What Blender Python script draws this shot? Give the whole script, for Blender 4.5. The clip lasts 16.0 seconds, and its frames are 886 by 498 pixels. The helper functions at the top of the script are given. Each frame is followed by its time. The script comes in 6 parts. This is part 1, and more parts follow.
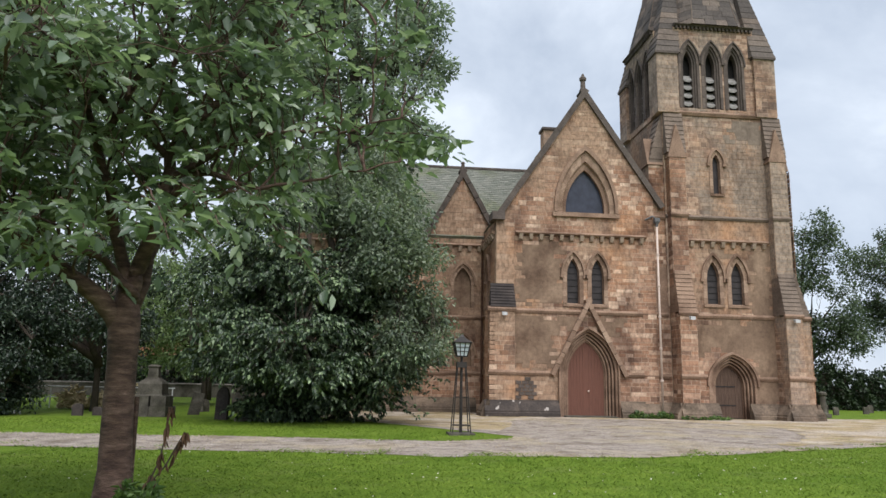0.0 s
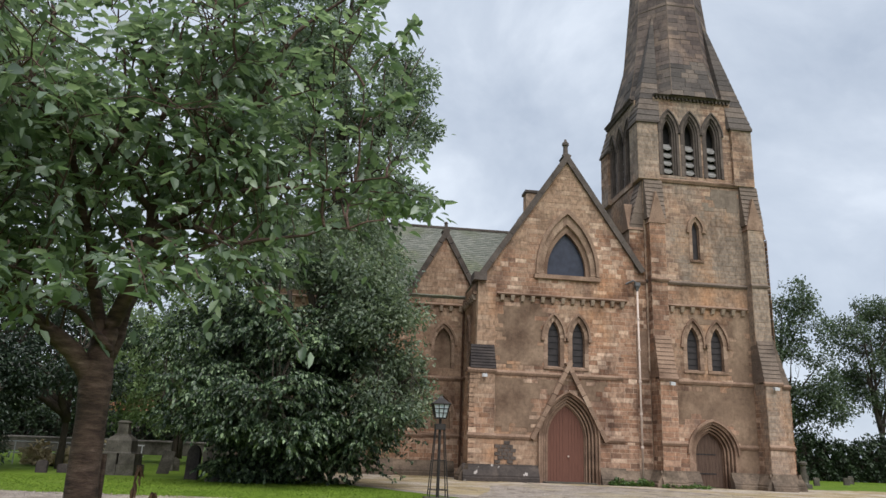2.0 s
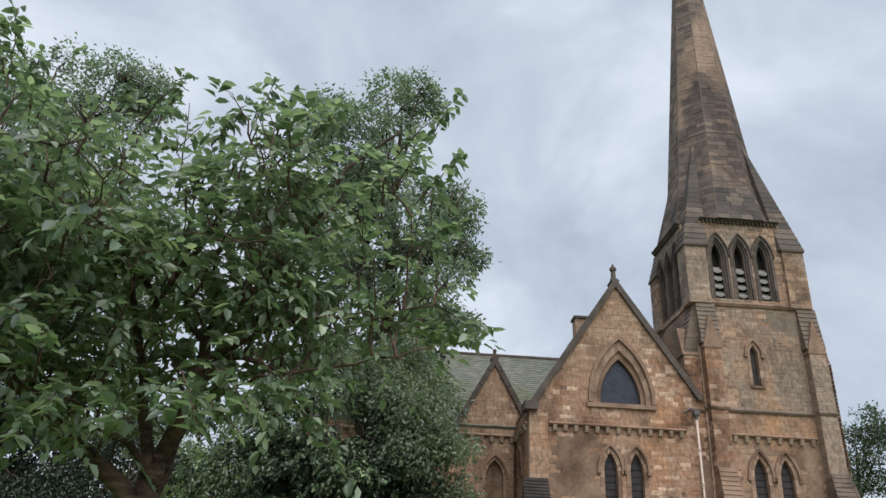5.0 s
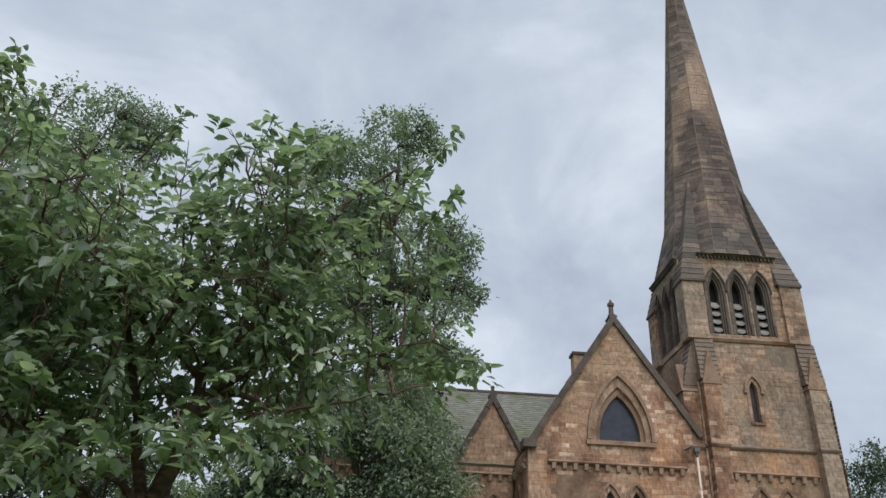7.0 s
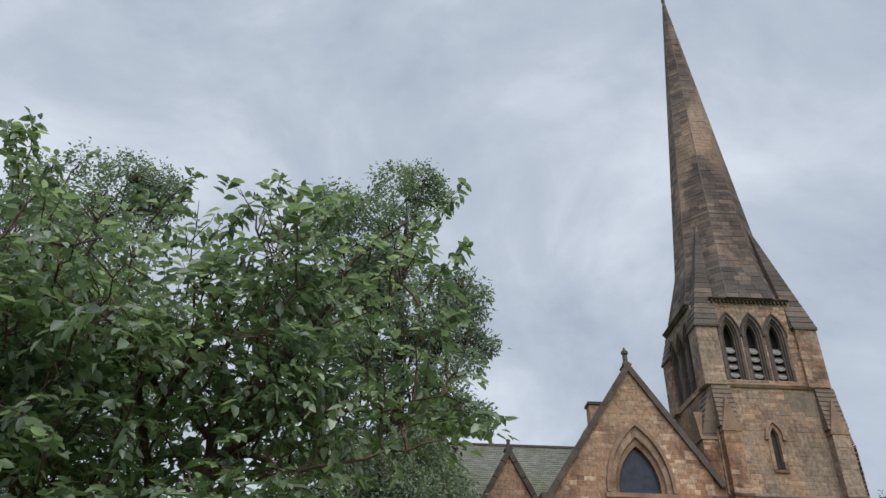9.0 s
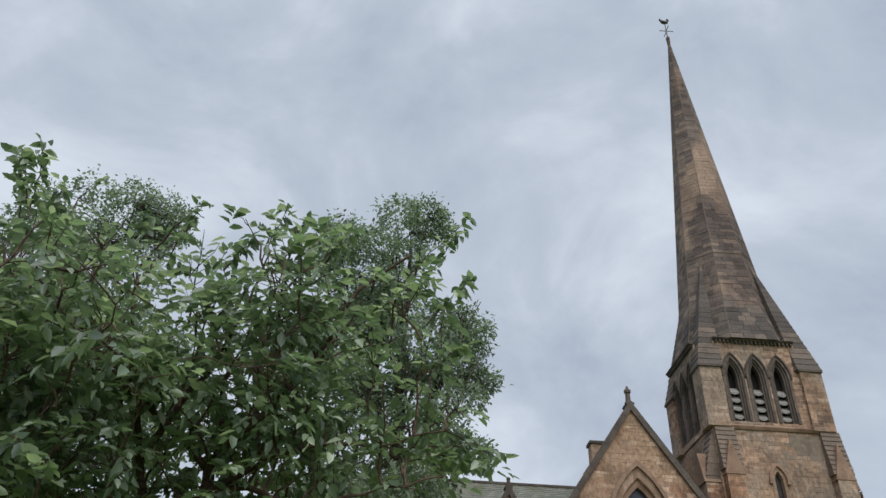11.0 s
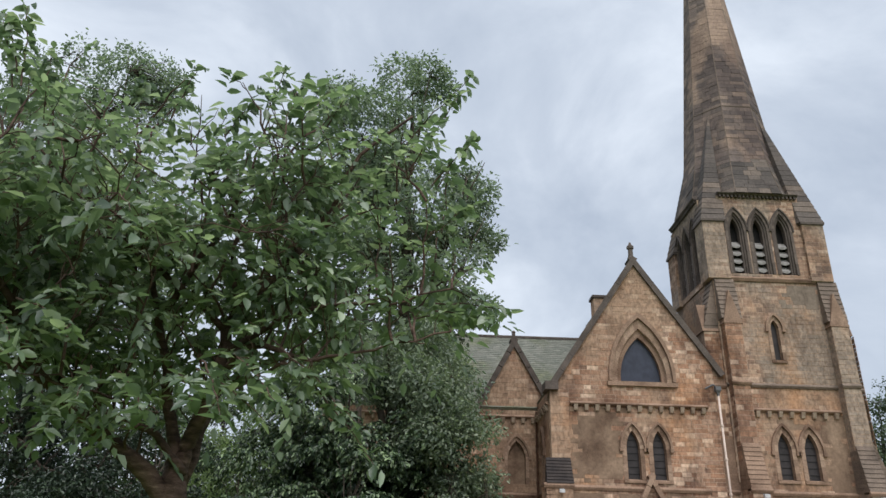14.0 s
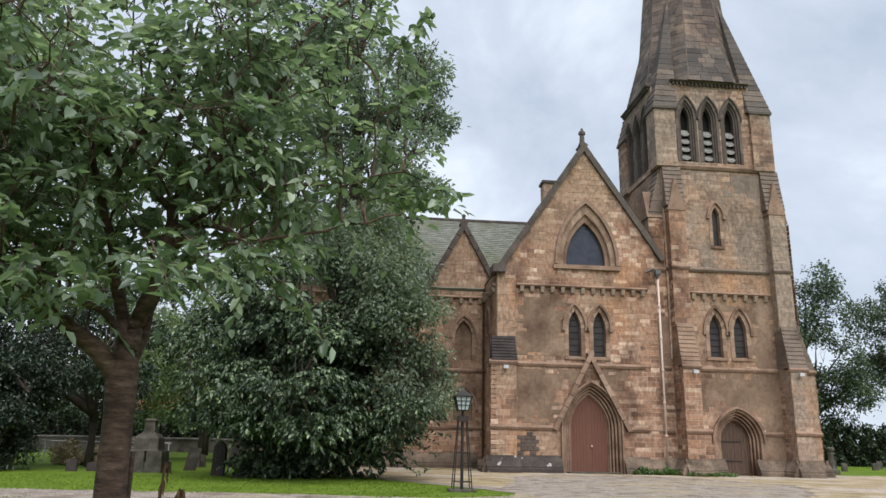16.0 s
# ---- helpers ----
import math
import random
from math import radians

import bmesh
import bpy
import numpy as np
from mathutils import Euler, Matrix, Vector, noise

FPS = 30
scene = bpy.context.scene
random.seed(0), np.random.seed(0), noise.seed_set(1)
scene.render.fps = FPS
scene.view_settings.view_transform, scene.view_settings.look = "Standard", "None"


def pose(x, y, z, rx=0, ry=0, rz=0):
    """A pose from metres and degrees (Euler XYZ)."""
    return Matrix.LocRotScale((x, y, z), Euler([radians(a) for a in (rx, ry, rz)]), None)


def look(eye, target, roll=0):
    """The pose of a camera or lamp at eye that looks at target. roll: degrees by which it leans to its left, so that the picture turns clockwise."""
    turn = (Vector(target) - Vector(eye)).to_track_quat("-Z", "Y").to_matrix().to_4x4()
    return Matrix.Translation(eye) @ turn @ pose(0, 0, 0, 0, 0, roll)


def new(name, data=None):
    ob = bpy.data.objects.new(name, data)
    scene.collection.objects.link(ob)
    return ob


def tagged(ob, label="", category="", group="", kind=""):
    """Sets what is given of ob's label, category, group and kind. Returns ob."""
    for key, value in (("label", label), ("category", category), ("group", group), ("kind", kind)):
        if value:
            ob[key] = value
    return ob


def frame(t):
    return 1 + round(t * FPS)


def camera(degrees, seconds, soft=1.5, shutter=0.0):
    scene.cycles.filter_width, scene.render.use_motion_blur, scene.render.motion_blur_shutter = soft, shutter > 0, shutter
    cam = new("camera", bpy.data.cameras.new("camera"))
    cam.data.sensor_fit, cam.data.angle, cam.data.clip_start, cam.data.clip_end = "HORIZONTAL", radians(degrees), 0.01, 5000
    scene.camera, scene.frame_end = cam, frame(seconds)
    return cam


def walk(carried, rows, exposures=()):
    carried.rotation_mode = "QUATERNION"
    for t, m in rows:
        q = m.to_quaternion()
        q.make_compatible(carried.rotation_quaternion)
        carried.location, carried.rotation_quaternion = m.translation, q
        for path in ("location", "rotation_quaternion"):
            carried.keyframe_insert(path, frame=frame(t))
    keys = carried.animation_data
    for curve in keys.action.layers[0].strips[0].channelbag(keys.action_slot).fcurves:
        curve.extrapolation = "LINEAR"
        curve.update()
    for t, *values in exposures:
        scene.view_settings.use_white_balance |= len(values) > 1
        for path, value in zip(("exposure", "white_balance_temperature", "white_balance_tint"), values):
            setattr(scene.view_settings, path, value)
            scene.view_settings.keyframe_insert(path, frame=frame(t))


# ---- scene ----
import mathutils.geometry

cam = camera(62.8, 16.0)
EYE = (0.0, 0.0, 1.6)
# seconds, tilt, lean, turn of a camera that pans where it stands
PATH = [
    (0.0, 100.50, -1.13, -5.87),
    (0.5, 100.55, -2.15, -6.98),
    (1.0, 103.17, -2.43, -7.69),
    (1.5, 104.53, -2.22, -7.89),
    (2.0, 105.24, -2.17, -7.57),
    (2.5, 107.27, -2.15, -6.83),
    (3.0, 108.51, -2.33, -6.05),
    (3.5, 109.60, -2.46, -5.22),
    (4.0, 111.02, -2.62, -4.28),
    (4.5, 113.24, -2.66, -3.68),
    (7.0, 117.93, -2.43, -3.88),
    (7.5, 118.42, -2.30, -3.12),
    (8.0, 119.92, -1.77, -2.42),
    (8.5, 121.07, -1.49, -2.34),
    (9.0, 122.01, -1.32, -2.38),
    (11.5, 124.84, -3.32, -2.49),
    (12.0, 124.48, -4.02, -1.90),
    (12.5, 120.32, -2.65, -0.66),
    (13.0, 116.81, -2.62, -0.65),
    (13.5, 115.01, -2.48, -1.14),
    (14.0, 113.75, -1.52, -1.86),
    (14.5, 111.65, -0.71, -2.65),
    (15.0, 109.67, -0.36, -3.65),
    (15.5, 108.16, -0.53, -4.76),
    (16.0, 104.62, -1.18, -5.81),
]
walk(cam, [(t, pose(*EYE, rx, ry, rz)) for t, rx, ry, rz in PATH],
     [(0.0, 0.36), (1.5, 0.18), (2.0, 0.2), (3.5, 0.17), (4.5, 0.11), (7.0, 0.02), (9.0, -0.07), (12.5, -0.07), (14.0, 0.15), (15.0, 0.24), (16.0, 0.34)])

# ---- sky and light: a bright overcast day ----
world = bpy.data.worlds.new("overcast_sky")
scene.world = world
world.use_nodes = True
wn, wl = world.node_tree.nodes, world.node_tree.links
wn.clear()
w_out = wn.new("ShaderNodeOutputWorld")
w_bg = wn.new("ShaderNodeBackground")
w_sky = wn.new("ShaderNodeTexSky")
w_sky.sky_type = "NISHITA"
w_sky.sun_disc = False
w_sky.sun_elevation, w_sky.sun_rotation = radians(54.6), radians(166)
w_gain = wn.new("ShaderNodeVectorMath")
w_gain.operation = "SCALE"
w_gain.inputs["Scale"].default_value = 0.10
w_co = wn.new("ShaderNodeTexCoord")
w_map = wn.new("ShaderNodeMapping")
w_map.inputs["Scale"].default_value = (1.0, 1.0, 1.5)
w_n1 = wn.new("ShaderNodeTexNoise")
w_n1.inputs["Scale"].default_value, w_n1.inputs["Detail"].default_value = 3.0, 8.0
w_n1.inputs["Roughness"].default_value, w_n1.inputs["Distortion"].default_value = 0.56, 0.35
w_ramp = wn.new("ShaderNodeValToRGB")
w_ramp.color_ramp.elements[0].position, w_ramp.color_ramp.elements[0].color = 0.33, (0.434, 0.503, 0.614, 1)
w_ramp.color_ramp.elements[1].position, w_ramp.color_ramp.elements[1].color = 0.66, (0.744, 0.813, 0.912, 1)
w_mid = w_ramp.color_ramp.elements.new(0.5)
w_mid.color = (0.564, 0.633, 0.739, 1)
w_mix = wn.new("ShaderNodeMix")
w_mix.data_type = "RGBA"
w_mix.inputs["Factor"].default_value = 0.93
wl.new(w_co.outputs["Generated"], w_map.inputs["Vector"])
wl.new(w_map.outputs["Vector"], w_n1.inputs["Vector"])
wl.new(w_n1.outputs["Fac"], w_ramp.inputs["Fac"])
wl.new(w_sky.outputs["Color"], w_gain.inputs[0])
wl.new(w_gain.outputs["Vector"], w_mix.inputs["A"])
wl.new(w_ramp.outputs["Color"], w_mix.inputs["B"])
wl.new(w_mix.outputs["Result"], w_bg.inputs["Color"])
w_bg.inputs["Strength"].default_value = 1.0
wl.new(w_bg.outputs["Background"], w_out.inputs["Surface"])

sun = new("sun", bpy.data.lights.new("sun", "SUN"))
sun.data.energy, sun.data.angle, sun.data.color = 3.2, radians(60), (1.0, 0.98, 0.955)
sun.matrix_world = look((5, -20, 29), (0, 0, 0))

# ---- materials ----
def ramp_of(nodes, stops):
    r = nodes.new("ShaderNodeValToRGB")
    els = r.color_ramp.elements
    while len(els) < len(stops):
        els.new(0.5)
    for el, (pos, col) in zip(els, stops):
        el.position, el.color = pos, (*col, 1)
    return r


def noise_of(nodes, links, scale, detail, vec, rough=0.55):
    n = nodes.new("ShaderNodeTexNoise")
    n.inputs["Scale"].default_value, n.inputs["Detail"].default_value, n.inputs["Roughness"].default_value = scale, detail, rough
    links.new(vec, n.inputs["Vector"])
    return n


def mixed(nodes, links, kind, fac, a, b):
    m = nodes.new("ShaderNodeMix")
    m.data_type, m.blend_type = "RGBA", kind
    for sock, val in ((m.inputs["Factor"], fac), (m.inputs["A"], a), (m.inputs["B"], b)):
        if isinstance(val, (int, float)):
            sock.default_value = val
        elif isinstance(val, tuple):
            sock.default_value = (*val, 1)
        else:
            links.new(val, sock)
    return m.outputs["Result"]


def surface(name, stops, vary="noise", scale=3.0, grain=40.0, grain_amount=0.35, stain=None, stain_scale=0.35, stain_range=(0.5, 0.66),
            rough=0.85, bump=0.25, metal=0.0, stretch=(1, 1, 1), second=None, second_scale=0.8, second_range=(0.52, 0.6), spec=0.3, second_mix=0.6, third=None, third_scale=0.4):
    """Colour by noise, by piece or by island, with stains at a large scale and grain and relief at a fine one."""
    mat = bpy.data.materials.new(name)
    mat.use_nodes = True
    n, l = mat.node_tree.nodes, mat.node_tree.links
    bsdf = n["Principled BSDF"]
    geo = n.new("ShaderNodeNewGeometry")
    mp = n.new("ShaderNodeMapping")
    mp.inputs["Scale"].default_value = stretch
    l.new(geo.outputs["Position"], mp.inputs["Vector"])
    pos = mp.outputs["Vector"]
    ramp = ramp_of(n, stops)
    if vary == "piece":
        info = n.new("ShaderNodeObjectInfo")
        l.new(info.outputs["Random"], ramp.inputs["Fac"])
    elif vary == "island":
        l.new(geo.outputs["Random Per Island"], ramp.inputs["Fac"])
    else:
        l.new(noise_of(n, l, scale, 5, pos).outputs["Fac"], ramp.inputs["Fac"])
    col = ramp.outputs["Color"]
    if second:
        m2 = noise_of(n, l, second_scale, 4, pos)
        r2 = ramp_of(n, [(second_range[0], (0, 0, 0)), (second_range[1], (1, 1, 1))])
        l.new(m2.outputs["Fac"], r2.inputs["Fac"])
        col = mixed(n, l, "MIX", r2.outputs["Color"], col, mixed(n, l, "MIX", second_mix, col, second))
    if third:
        m4 = noise_of(n, l, third_scale, 5, mp.outputs["Vector"], 0.6)
        r4 = ramp_of(n, [(0.54, (0, 0, 0)), (0.68, (1, 1, 1))])
        l.new(m4.outputs["Fac"], r4.inputs["Fac"])
        col = mixed(n, l, "MIX", r4.outputs["Color"], col, mixed(n, l, "MIX", 0.55, col, third))
    if stain:
        m3 = noise_of(n, l, stain_scale, 6, pos, 0.62)
        r3 = ramp_of(n, [(stain_range[0], (0, 0, 0)), (stain_range[1], (1, 1, 1))])
        l.new(m3.outputs["Fac"], r3.inputs["Fac"])
        col = mixed(n, l, "MULTIPLY", r3.outputs["Color"], col, stain)
    g = noise_of(n, l, grain, 4, pos, 0.7)
    gr = ramp_of(n, [(0.3, (1 - grain_amount,) * 3), (0.7, (1 + grain_amount * 0.5,) * 3)])
    l.new(g.outputs["Fac"], gr.inputs["Fac"])
    col = mixed(n, l, "MULTIPLY", 1.0, col, gr.outputs["Color"])
    l.new(col, bsdf.inputs["Base Color"])
    bsdf.inputs["Roughness"].default_value, bsdf.inputs["Metallic"].default_value = rough, metal
    bsdf.inputs["Specular IOR Level"].default_value = spec
    if bump:
        bp = n.new("ShaderNodeBump")
        bp.inputs["Strength"].default_value, bp.inputs["Distance"].default_value = bump, 0.03
        l.new(g.outputs["Fac"], bp.inputs["Height"])
        l.new(bp.outputs["Normal"], bsdf.inputs["Normal"])
    return mat


SAND = [(0.0, (0.189, 0.115, 0.083)), (0.1, (0.278, 0.158, 0.105)), (0.35, (0.373, 0.208, 0.133)), (0.62, (0.356, 0.214, 0.147)), (0.78, (0.434, 0.282, 0.198)), (0.87, (0.579, 0.405, 0.295)), (0.95, (0.690, 0.500, 0.375)), (1.0, (0.245, 0.145, 0.105))]
stone_args = dict(grain=6.0, grain_amount=0.5, stain=(0.36, 0.32, 0.32), stain_scale=0.55, stain_range=(0.49, 0.68), second=(0.36, 0.245, 0.168),
                  second_scale=0.23, second_range=(0.44, 0.52), rough=0.9, bump=0.4, stretch=(1, 1, 0.6), second_mix=0.7, third=(0.50, 0.245, 0.115), third_scale=0.32)
M_STONE = surface("sandstone_block", SAND, vary="piece", **stone_args)
M_STONES = surface("sandstone_courses", SAND, vary="island", **stone_args)
M_MORTAR = surface("lime_mortar", [(0.3, (0.42, 0.30, 0.22)), (0.7, (0.56, 0.42, 0.32))], scale=2.0, **stone_args)
TOWER = [(0.0, (0.201, 0.132, 0.100)), (0.3, (0.307, 0.190, 0.131)), (0.6, (0.351, 0.222, 0.154)), (0.85, (0.467, 0.320, 0.228)), (0.95, (0.557, 0.400, 0.305)), (1.0, (0.223, 0.150, 0.114))]
tower_args = dict(stone_args, stain=(0.48, 0.46, 0.46), second=(0.30, 0.25, 0.205), third=(0.42, 0.235, 0.13))
M_TSTONES = surface("weathered_sandstone", TOWER, vary="island", **tower_args)
M_TSTONE = surface("weathered_sandstone_block", TOWER, vary="piece", **tower_args)
M_DRESS = surface("dressed_sandstone", [(0.3, (0.196, 0.126, 0.089)), (0.55, (0.286, 0.188, 0.134)), (0.75, (0.371, 0.255, 0.186))], scale=0.9, grain=14.0,
                  stain=(0.45, 0.40, 0.38), stain_scale=0.5, rough=0.88, bump=0.3)
M_PALE = surface("pale_corbel_stone", [(0.3, (0.31, 0.235, 0.18)), (0.7, (0.45, 0.35, 0.275))], scale=2.0, grain=14.0, stain=(0.55, 0.5, 0.47), stain_scale=0.9, rough=0.88, bump=0.3)
M_DRESSED = surface("dressed_block", [(0.0, (0.212, 0.138, 0.098)), (0.5, (0.297, 0.198, 0.142)), (1.0, (0.392, 0.275, 0.201))], vary="piece", grain=14.0, stain=(0.5, 0.45, 0.42),
                    stain_scale=0.5, rough=0.88, bump=0.3)
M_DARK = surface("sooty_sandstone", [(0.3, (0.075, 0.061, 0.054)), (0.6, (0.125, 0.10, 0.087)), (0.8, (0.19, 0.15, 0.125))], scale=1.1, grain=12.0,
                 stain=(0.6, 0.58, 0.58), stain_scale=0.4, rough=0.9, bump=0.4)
M_SOOT = surface("black_sooty_stone", [(0.3, (0.030, 0.025, 0.025)), (0.7, (0.065, 0.052, 0.048))], scale=1.5, grain=12.0, rough=0.9, bump=0.4)
M_COAT = surface("brown_cement_render", [(0.3, (0.165, 0.110, 0.077)), (0.5, (0.230, 0.156, 0.108)), (0.7, (0.30, 0.209, 0.147))], scale=0.7, grain=5.0, grain_amount=0.3,
                 stain=(0.52, 0.47, 0.46), stain_scale=0.6, stain_range=(0.48, 0.7), rough=0.92, bump=0.25)
M_GREYCOAT = surface("grey_brown_render", [(0.3, (0.195, 0.152, 0.120)), (0.5, (0.265, 0.208, 0.164)), (0.7, (0.34, 0.268, 0.212))], scale=0.7, grain=5.0, grain_amount=0.25,
                     stain=(0.5, 0.48, 0.48), stain_scale=0.5, rough=0.92, bump=0.25)
M_PLINTH = surface("stained_plinth_stone", [(0.3, (0.085, 0.066, 0.052)), (0.5, (0.155, 0.115, 0.086)), (0.7, (0.27, 0.20, 0.148))], scale=0.9, grain=9.0, stain=(0.5, 0.5, 0.48), stain_scale=0.6, rough=0.92, bump=0.4)
M_SOOTY = surface("sooty_limewashed_plinth", [(0.3, (0.040, 0.034, 0.032)), (0.6, (0.072, 0.058, 0.052)), (0.8, (0.12, 0.094, 0.078))], scale=1.2, grain=9.0, second=(0.62, 0.56, 0.52), second_scale=1.9,
                 second_range=(0.66, 0.70), rough=0.92, bump=0.4)
M_WEATH = surface("weathered_offset_stone", [(0.3, (0.135, 0.104, 0.085)), (0.6, (0.20, 0.152, 0.122)), (0.8, (0.28, 0.21, 0.162))], scale=1.3, grain=12.0, stain=(0.55, 0.53, 0.53), stain_scale=0.5, rough=0.9, bump=0.4)
M_SPIRE = surface("spire_stone_courses", [(0.0, (0.135, 0.107, 0.097)), (0.4, (0.182, 0.142, 0.126)), (0.75, (0.225, 0.172, 0.147)), (1.0, (0.33, 0.245, 0.193))], vary="island", grain=7.0,
                  grain_amount=0.3, stain=(0.52, 0.50, 0.52), stain_scale=0.16, stain_range=(0.44, 0.6), second=(0.46, 0.32, 0.235), second_scale=0.24,
                  second_range=(0.55, 0.61), second_mix=0.6, rough=0.92, bump=0.35, stretch=(1, 1, 0.6))
M_RIB = surface("worn_rib_stone", [(0.3, (0.13, 0.100, 0.083)), (0.5, (0.18, 0.138, 0.112)), (0.7, (0.26, 0.195, 0.152))], scale=0.6, grain=9.0, stain=(0.5, 0.48, 0.47), stain_scale=0.3, rough=0.9, bump=0.3)
M_BROACH = surface("dark_grey_broach_stone", [(0.0, (0.072, 0.062, 0.058)), (0.4, (0.105, 0.088, 0.08)), (0.8, (0.145, 0.118, 0.103)), (1.0, (0.19, 0.148, 0.122))], vary="island", grain=8.0,
                   grain_amount=0.35, stain=(0.6, 0.58, 0.58), stain_scale=0.4, second=(0.26, 0.19, 0.14), second_scale=0.35, second_range=(0.6, 0.7), rough=0.9, bump=0.4)
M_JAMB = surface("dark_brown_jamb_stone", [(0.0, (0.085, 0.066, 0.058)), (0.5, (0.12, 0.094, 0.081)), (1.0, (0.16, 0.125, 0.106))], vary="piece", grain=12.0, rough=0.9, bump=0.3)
M_SLATE = surface("roof_slate", [(0.0, (0.132, 0.138, 0.115)), (0.5, (0.162, 0.166, 0.138)), (1.0, (0.200, 0.200, 0.170))], vary="island", grain=10.0,
                  stain=(0.75, 0.80, 0.55), stain_scale=0.3, rough=0.7, bump=0.2)
M_DOOR = surface("red_brown_painted_wood", [(0.35, (0.125, 0.052, 0.036)), (0.65, (0.165, 0.070, 0.048))], scale=4.0, grain=30.0, grain_amount=0.2,
                 stretch=(6, 6, 0.5), rough=0.6, bump=0.12)
M_OLDDOOR = surface("old_oak_boards", [(0.3, (0.075, 0.045, 0.033)), (0.7, (0.13, 0.083, 0.06))], scale=4.0, grain=30.0, stretch=(6, 6, 0.5), rough=0.75, bump=0.2)
M_IRON = surface("black_painted_iron", [(0.3, (0.018, 0.016, 0.016)), (0.7, (0.04, 0.032, 0.028))], scale=8, grain=50, rough=0.5, bump=0.1, metal=0.0)
M_RUST = surface("rusty_iron", [(0.3, (0.06, 0.03, 0.02)), (0.7, (0.13, 0.065, 0.04))], scale=8, grain=50, rough=0.75, bump=0.2)
M_PIPE = surface("pale_pink_pipe_paint", [(0.3, (0.55, 0.43, 0.37)), (0.7, (0.68, 0.56, 0.49))], scale=5, grain=30, rough=0.55, bump=0.05)
M_LOUVRE = surface("pale_louvre_slate", [(0.3, (0.17, 0.158, 0.15)), (0.7, (0.31, 0.295, 0.28))], scale=4, grain=30, rough=0.7, bump=0.1)
# near-black: painted shade inside the belfry, and the lead bars of windows
M_VOID = surface("near_black_shade_and_lead", [(0.3, (0.012, 0.011, 0.011)), (0.7, (0.022, 0.02, 0.02))], scale=2, grain=10, rough=0.9, bump=0)
M_LEAD = surface("dull_lead", [(0.3, (0.09, 0.09, 0.095)), (0.7, (0.15, 0.15, 0.155))], scale=6, grain=30, rough=0.6, bump=0.1)
M_GRASS = surface("mown_lawn", [(0.25, (0.078, 0.128, 0.013)), (0.5, (0.115, 0.182, 0.020)), (0.75, (0.155, 0.217, 0.028))], scale=1.6, grain=26.0, grain_amount=0.5,
                  stain=(0.72, 0.80, 0.62), stain_scale=0.35, second=(0.17, 0.20, 0.06), second_scale=0.9, second_range=(0.55, 0.7), rough=0.95, bump=0.6, spec=0.1)
M_BLADE = surface("grass_blades", [(0.0, (0.096, 0.155, 0.017)), (0.5, (0.137, 0.215, 0.024)), (0.9, (0.172, 0.246, 0.033)), (1.0, (0.214, 0.257, 0.046))], vary="island", grain=5.0,
                  stain=(0.72, 0.80, 0.62), stain_scale=0.35, rough=0.8, bump=0, spec=0.15)
M_PATH = surface("worn_tarmac_and_gravel", [(0.3, (0.240, 0.199, 0.170)), (0.5, (0.353, 0.300, 0.262)), (0.72, (0.437, 0.383, 0.340))], scale=2.2, grain=26.0, grain_amount=0.6,
                 stain=(0.6, 0.57, 0.54), stain_scale=0.9, second=(0.46, 0.38, 0.23), second_scale=0.25, second_range=(0.5, 0.62), rough=0.97, bump=0.9, spec=0.05, third=(0.22, 0.20, 0.13), third_scale=3.4, second_mix=0.5)
M_SANDY = surface("sandy_gravel", [(0.3, (0.303, 0.234, 0.141)), (0.55, (0.383, 0.300, 0.184)), (0.75, (0.446, 0.364, 0.238))], scale=1.1, grain=22.0, grain_amount=0.4,
                  second=(0.50, 0.43, 0.375), second_scale=0.35, second_range=(0.46, 0.58), rough=0.97, bump=0.6, spec=0.05, second_mix=0.75, third=(0.24, 0.25, 0.10), third_scale=1.6, stain=(0.65, 0.62, 0.58), stain_scale=0.9)
M_GRAVE = surface("weathered_gravestone", [(0.3, (0.055, 0.048, 0.040)), (0.55, (0.10, 0.089, 0.073)), (0.8, (0.17, 0.155, 0.13))], scale=2.5, grain=20.0,
                  stain=(0.5, 0.52, 0.42), stain_scale=1.2, rough=0.92, bump=0.3)
M_BARK = surface("cherry_bark", [(0.3, (0.045, 0.026, 0.021)), (0.5, (0.095, 0.057, 0.044)), (0.66, (0.15, 0.096, 0.076)), (0.8, (0.235, 0.165, 0.135))], scale=4.0, grain=12.0, grain_amount=0.42,
                 stretch=(0.9, 0.9, 3.0), stain=(0.5, 0.5, 0.46), stain_scale=0.8, rough=0.82, bump=0.8)
# bark of the dark trees, and the dark filler inside hedges and woods
M_DBARK_CORE = surface("dark_bark_and_bank_core", [(0.3, (0.035, 0.028, 0.022)), (0.7, (0.08, 0.062, 0.048))], scale=5.0, grain=18.0, stretch=(1, 1, 0.4), rough=0.9, bump=0.5)


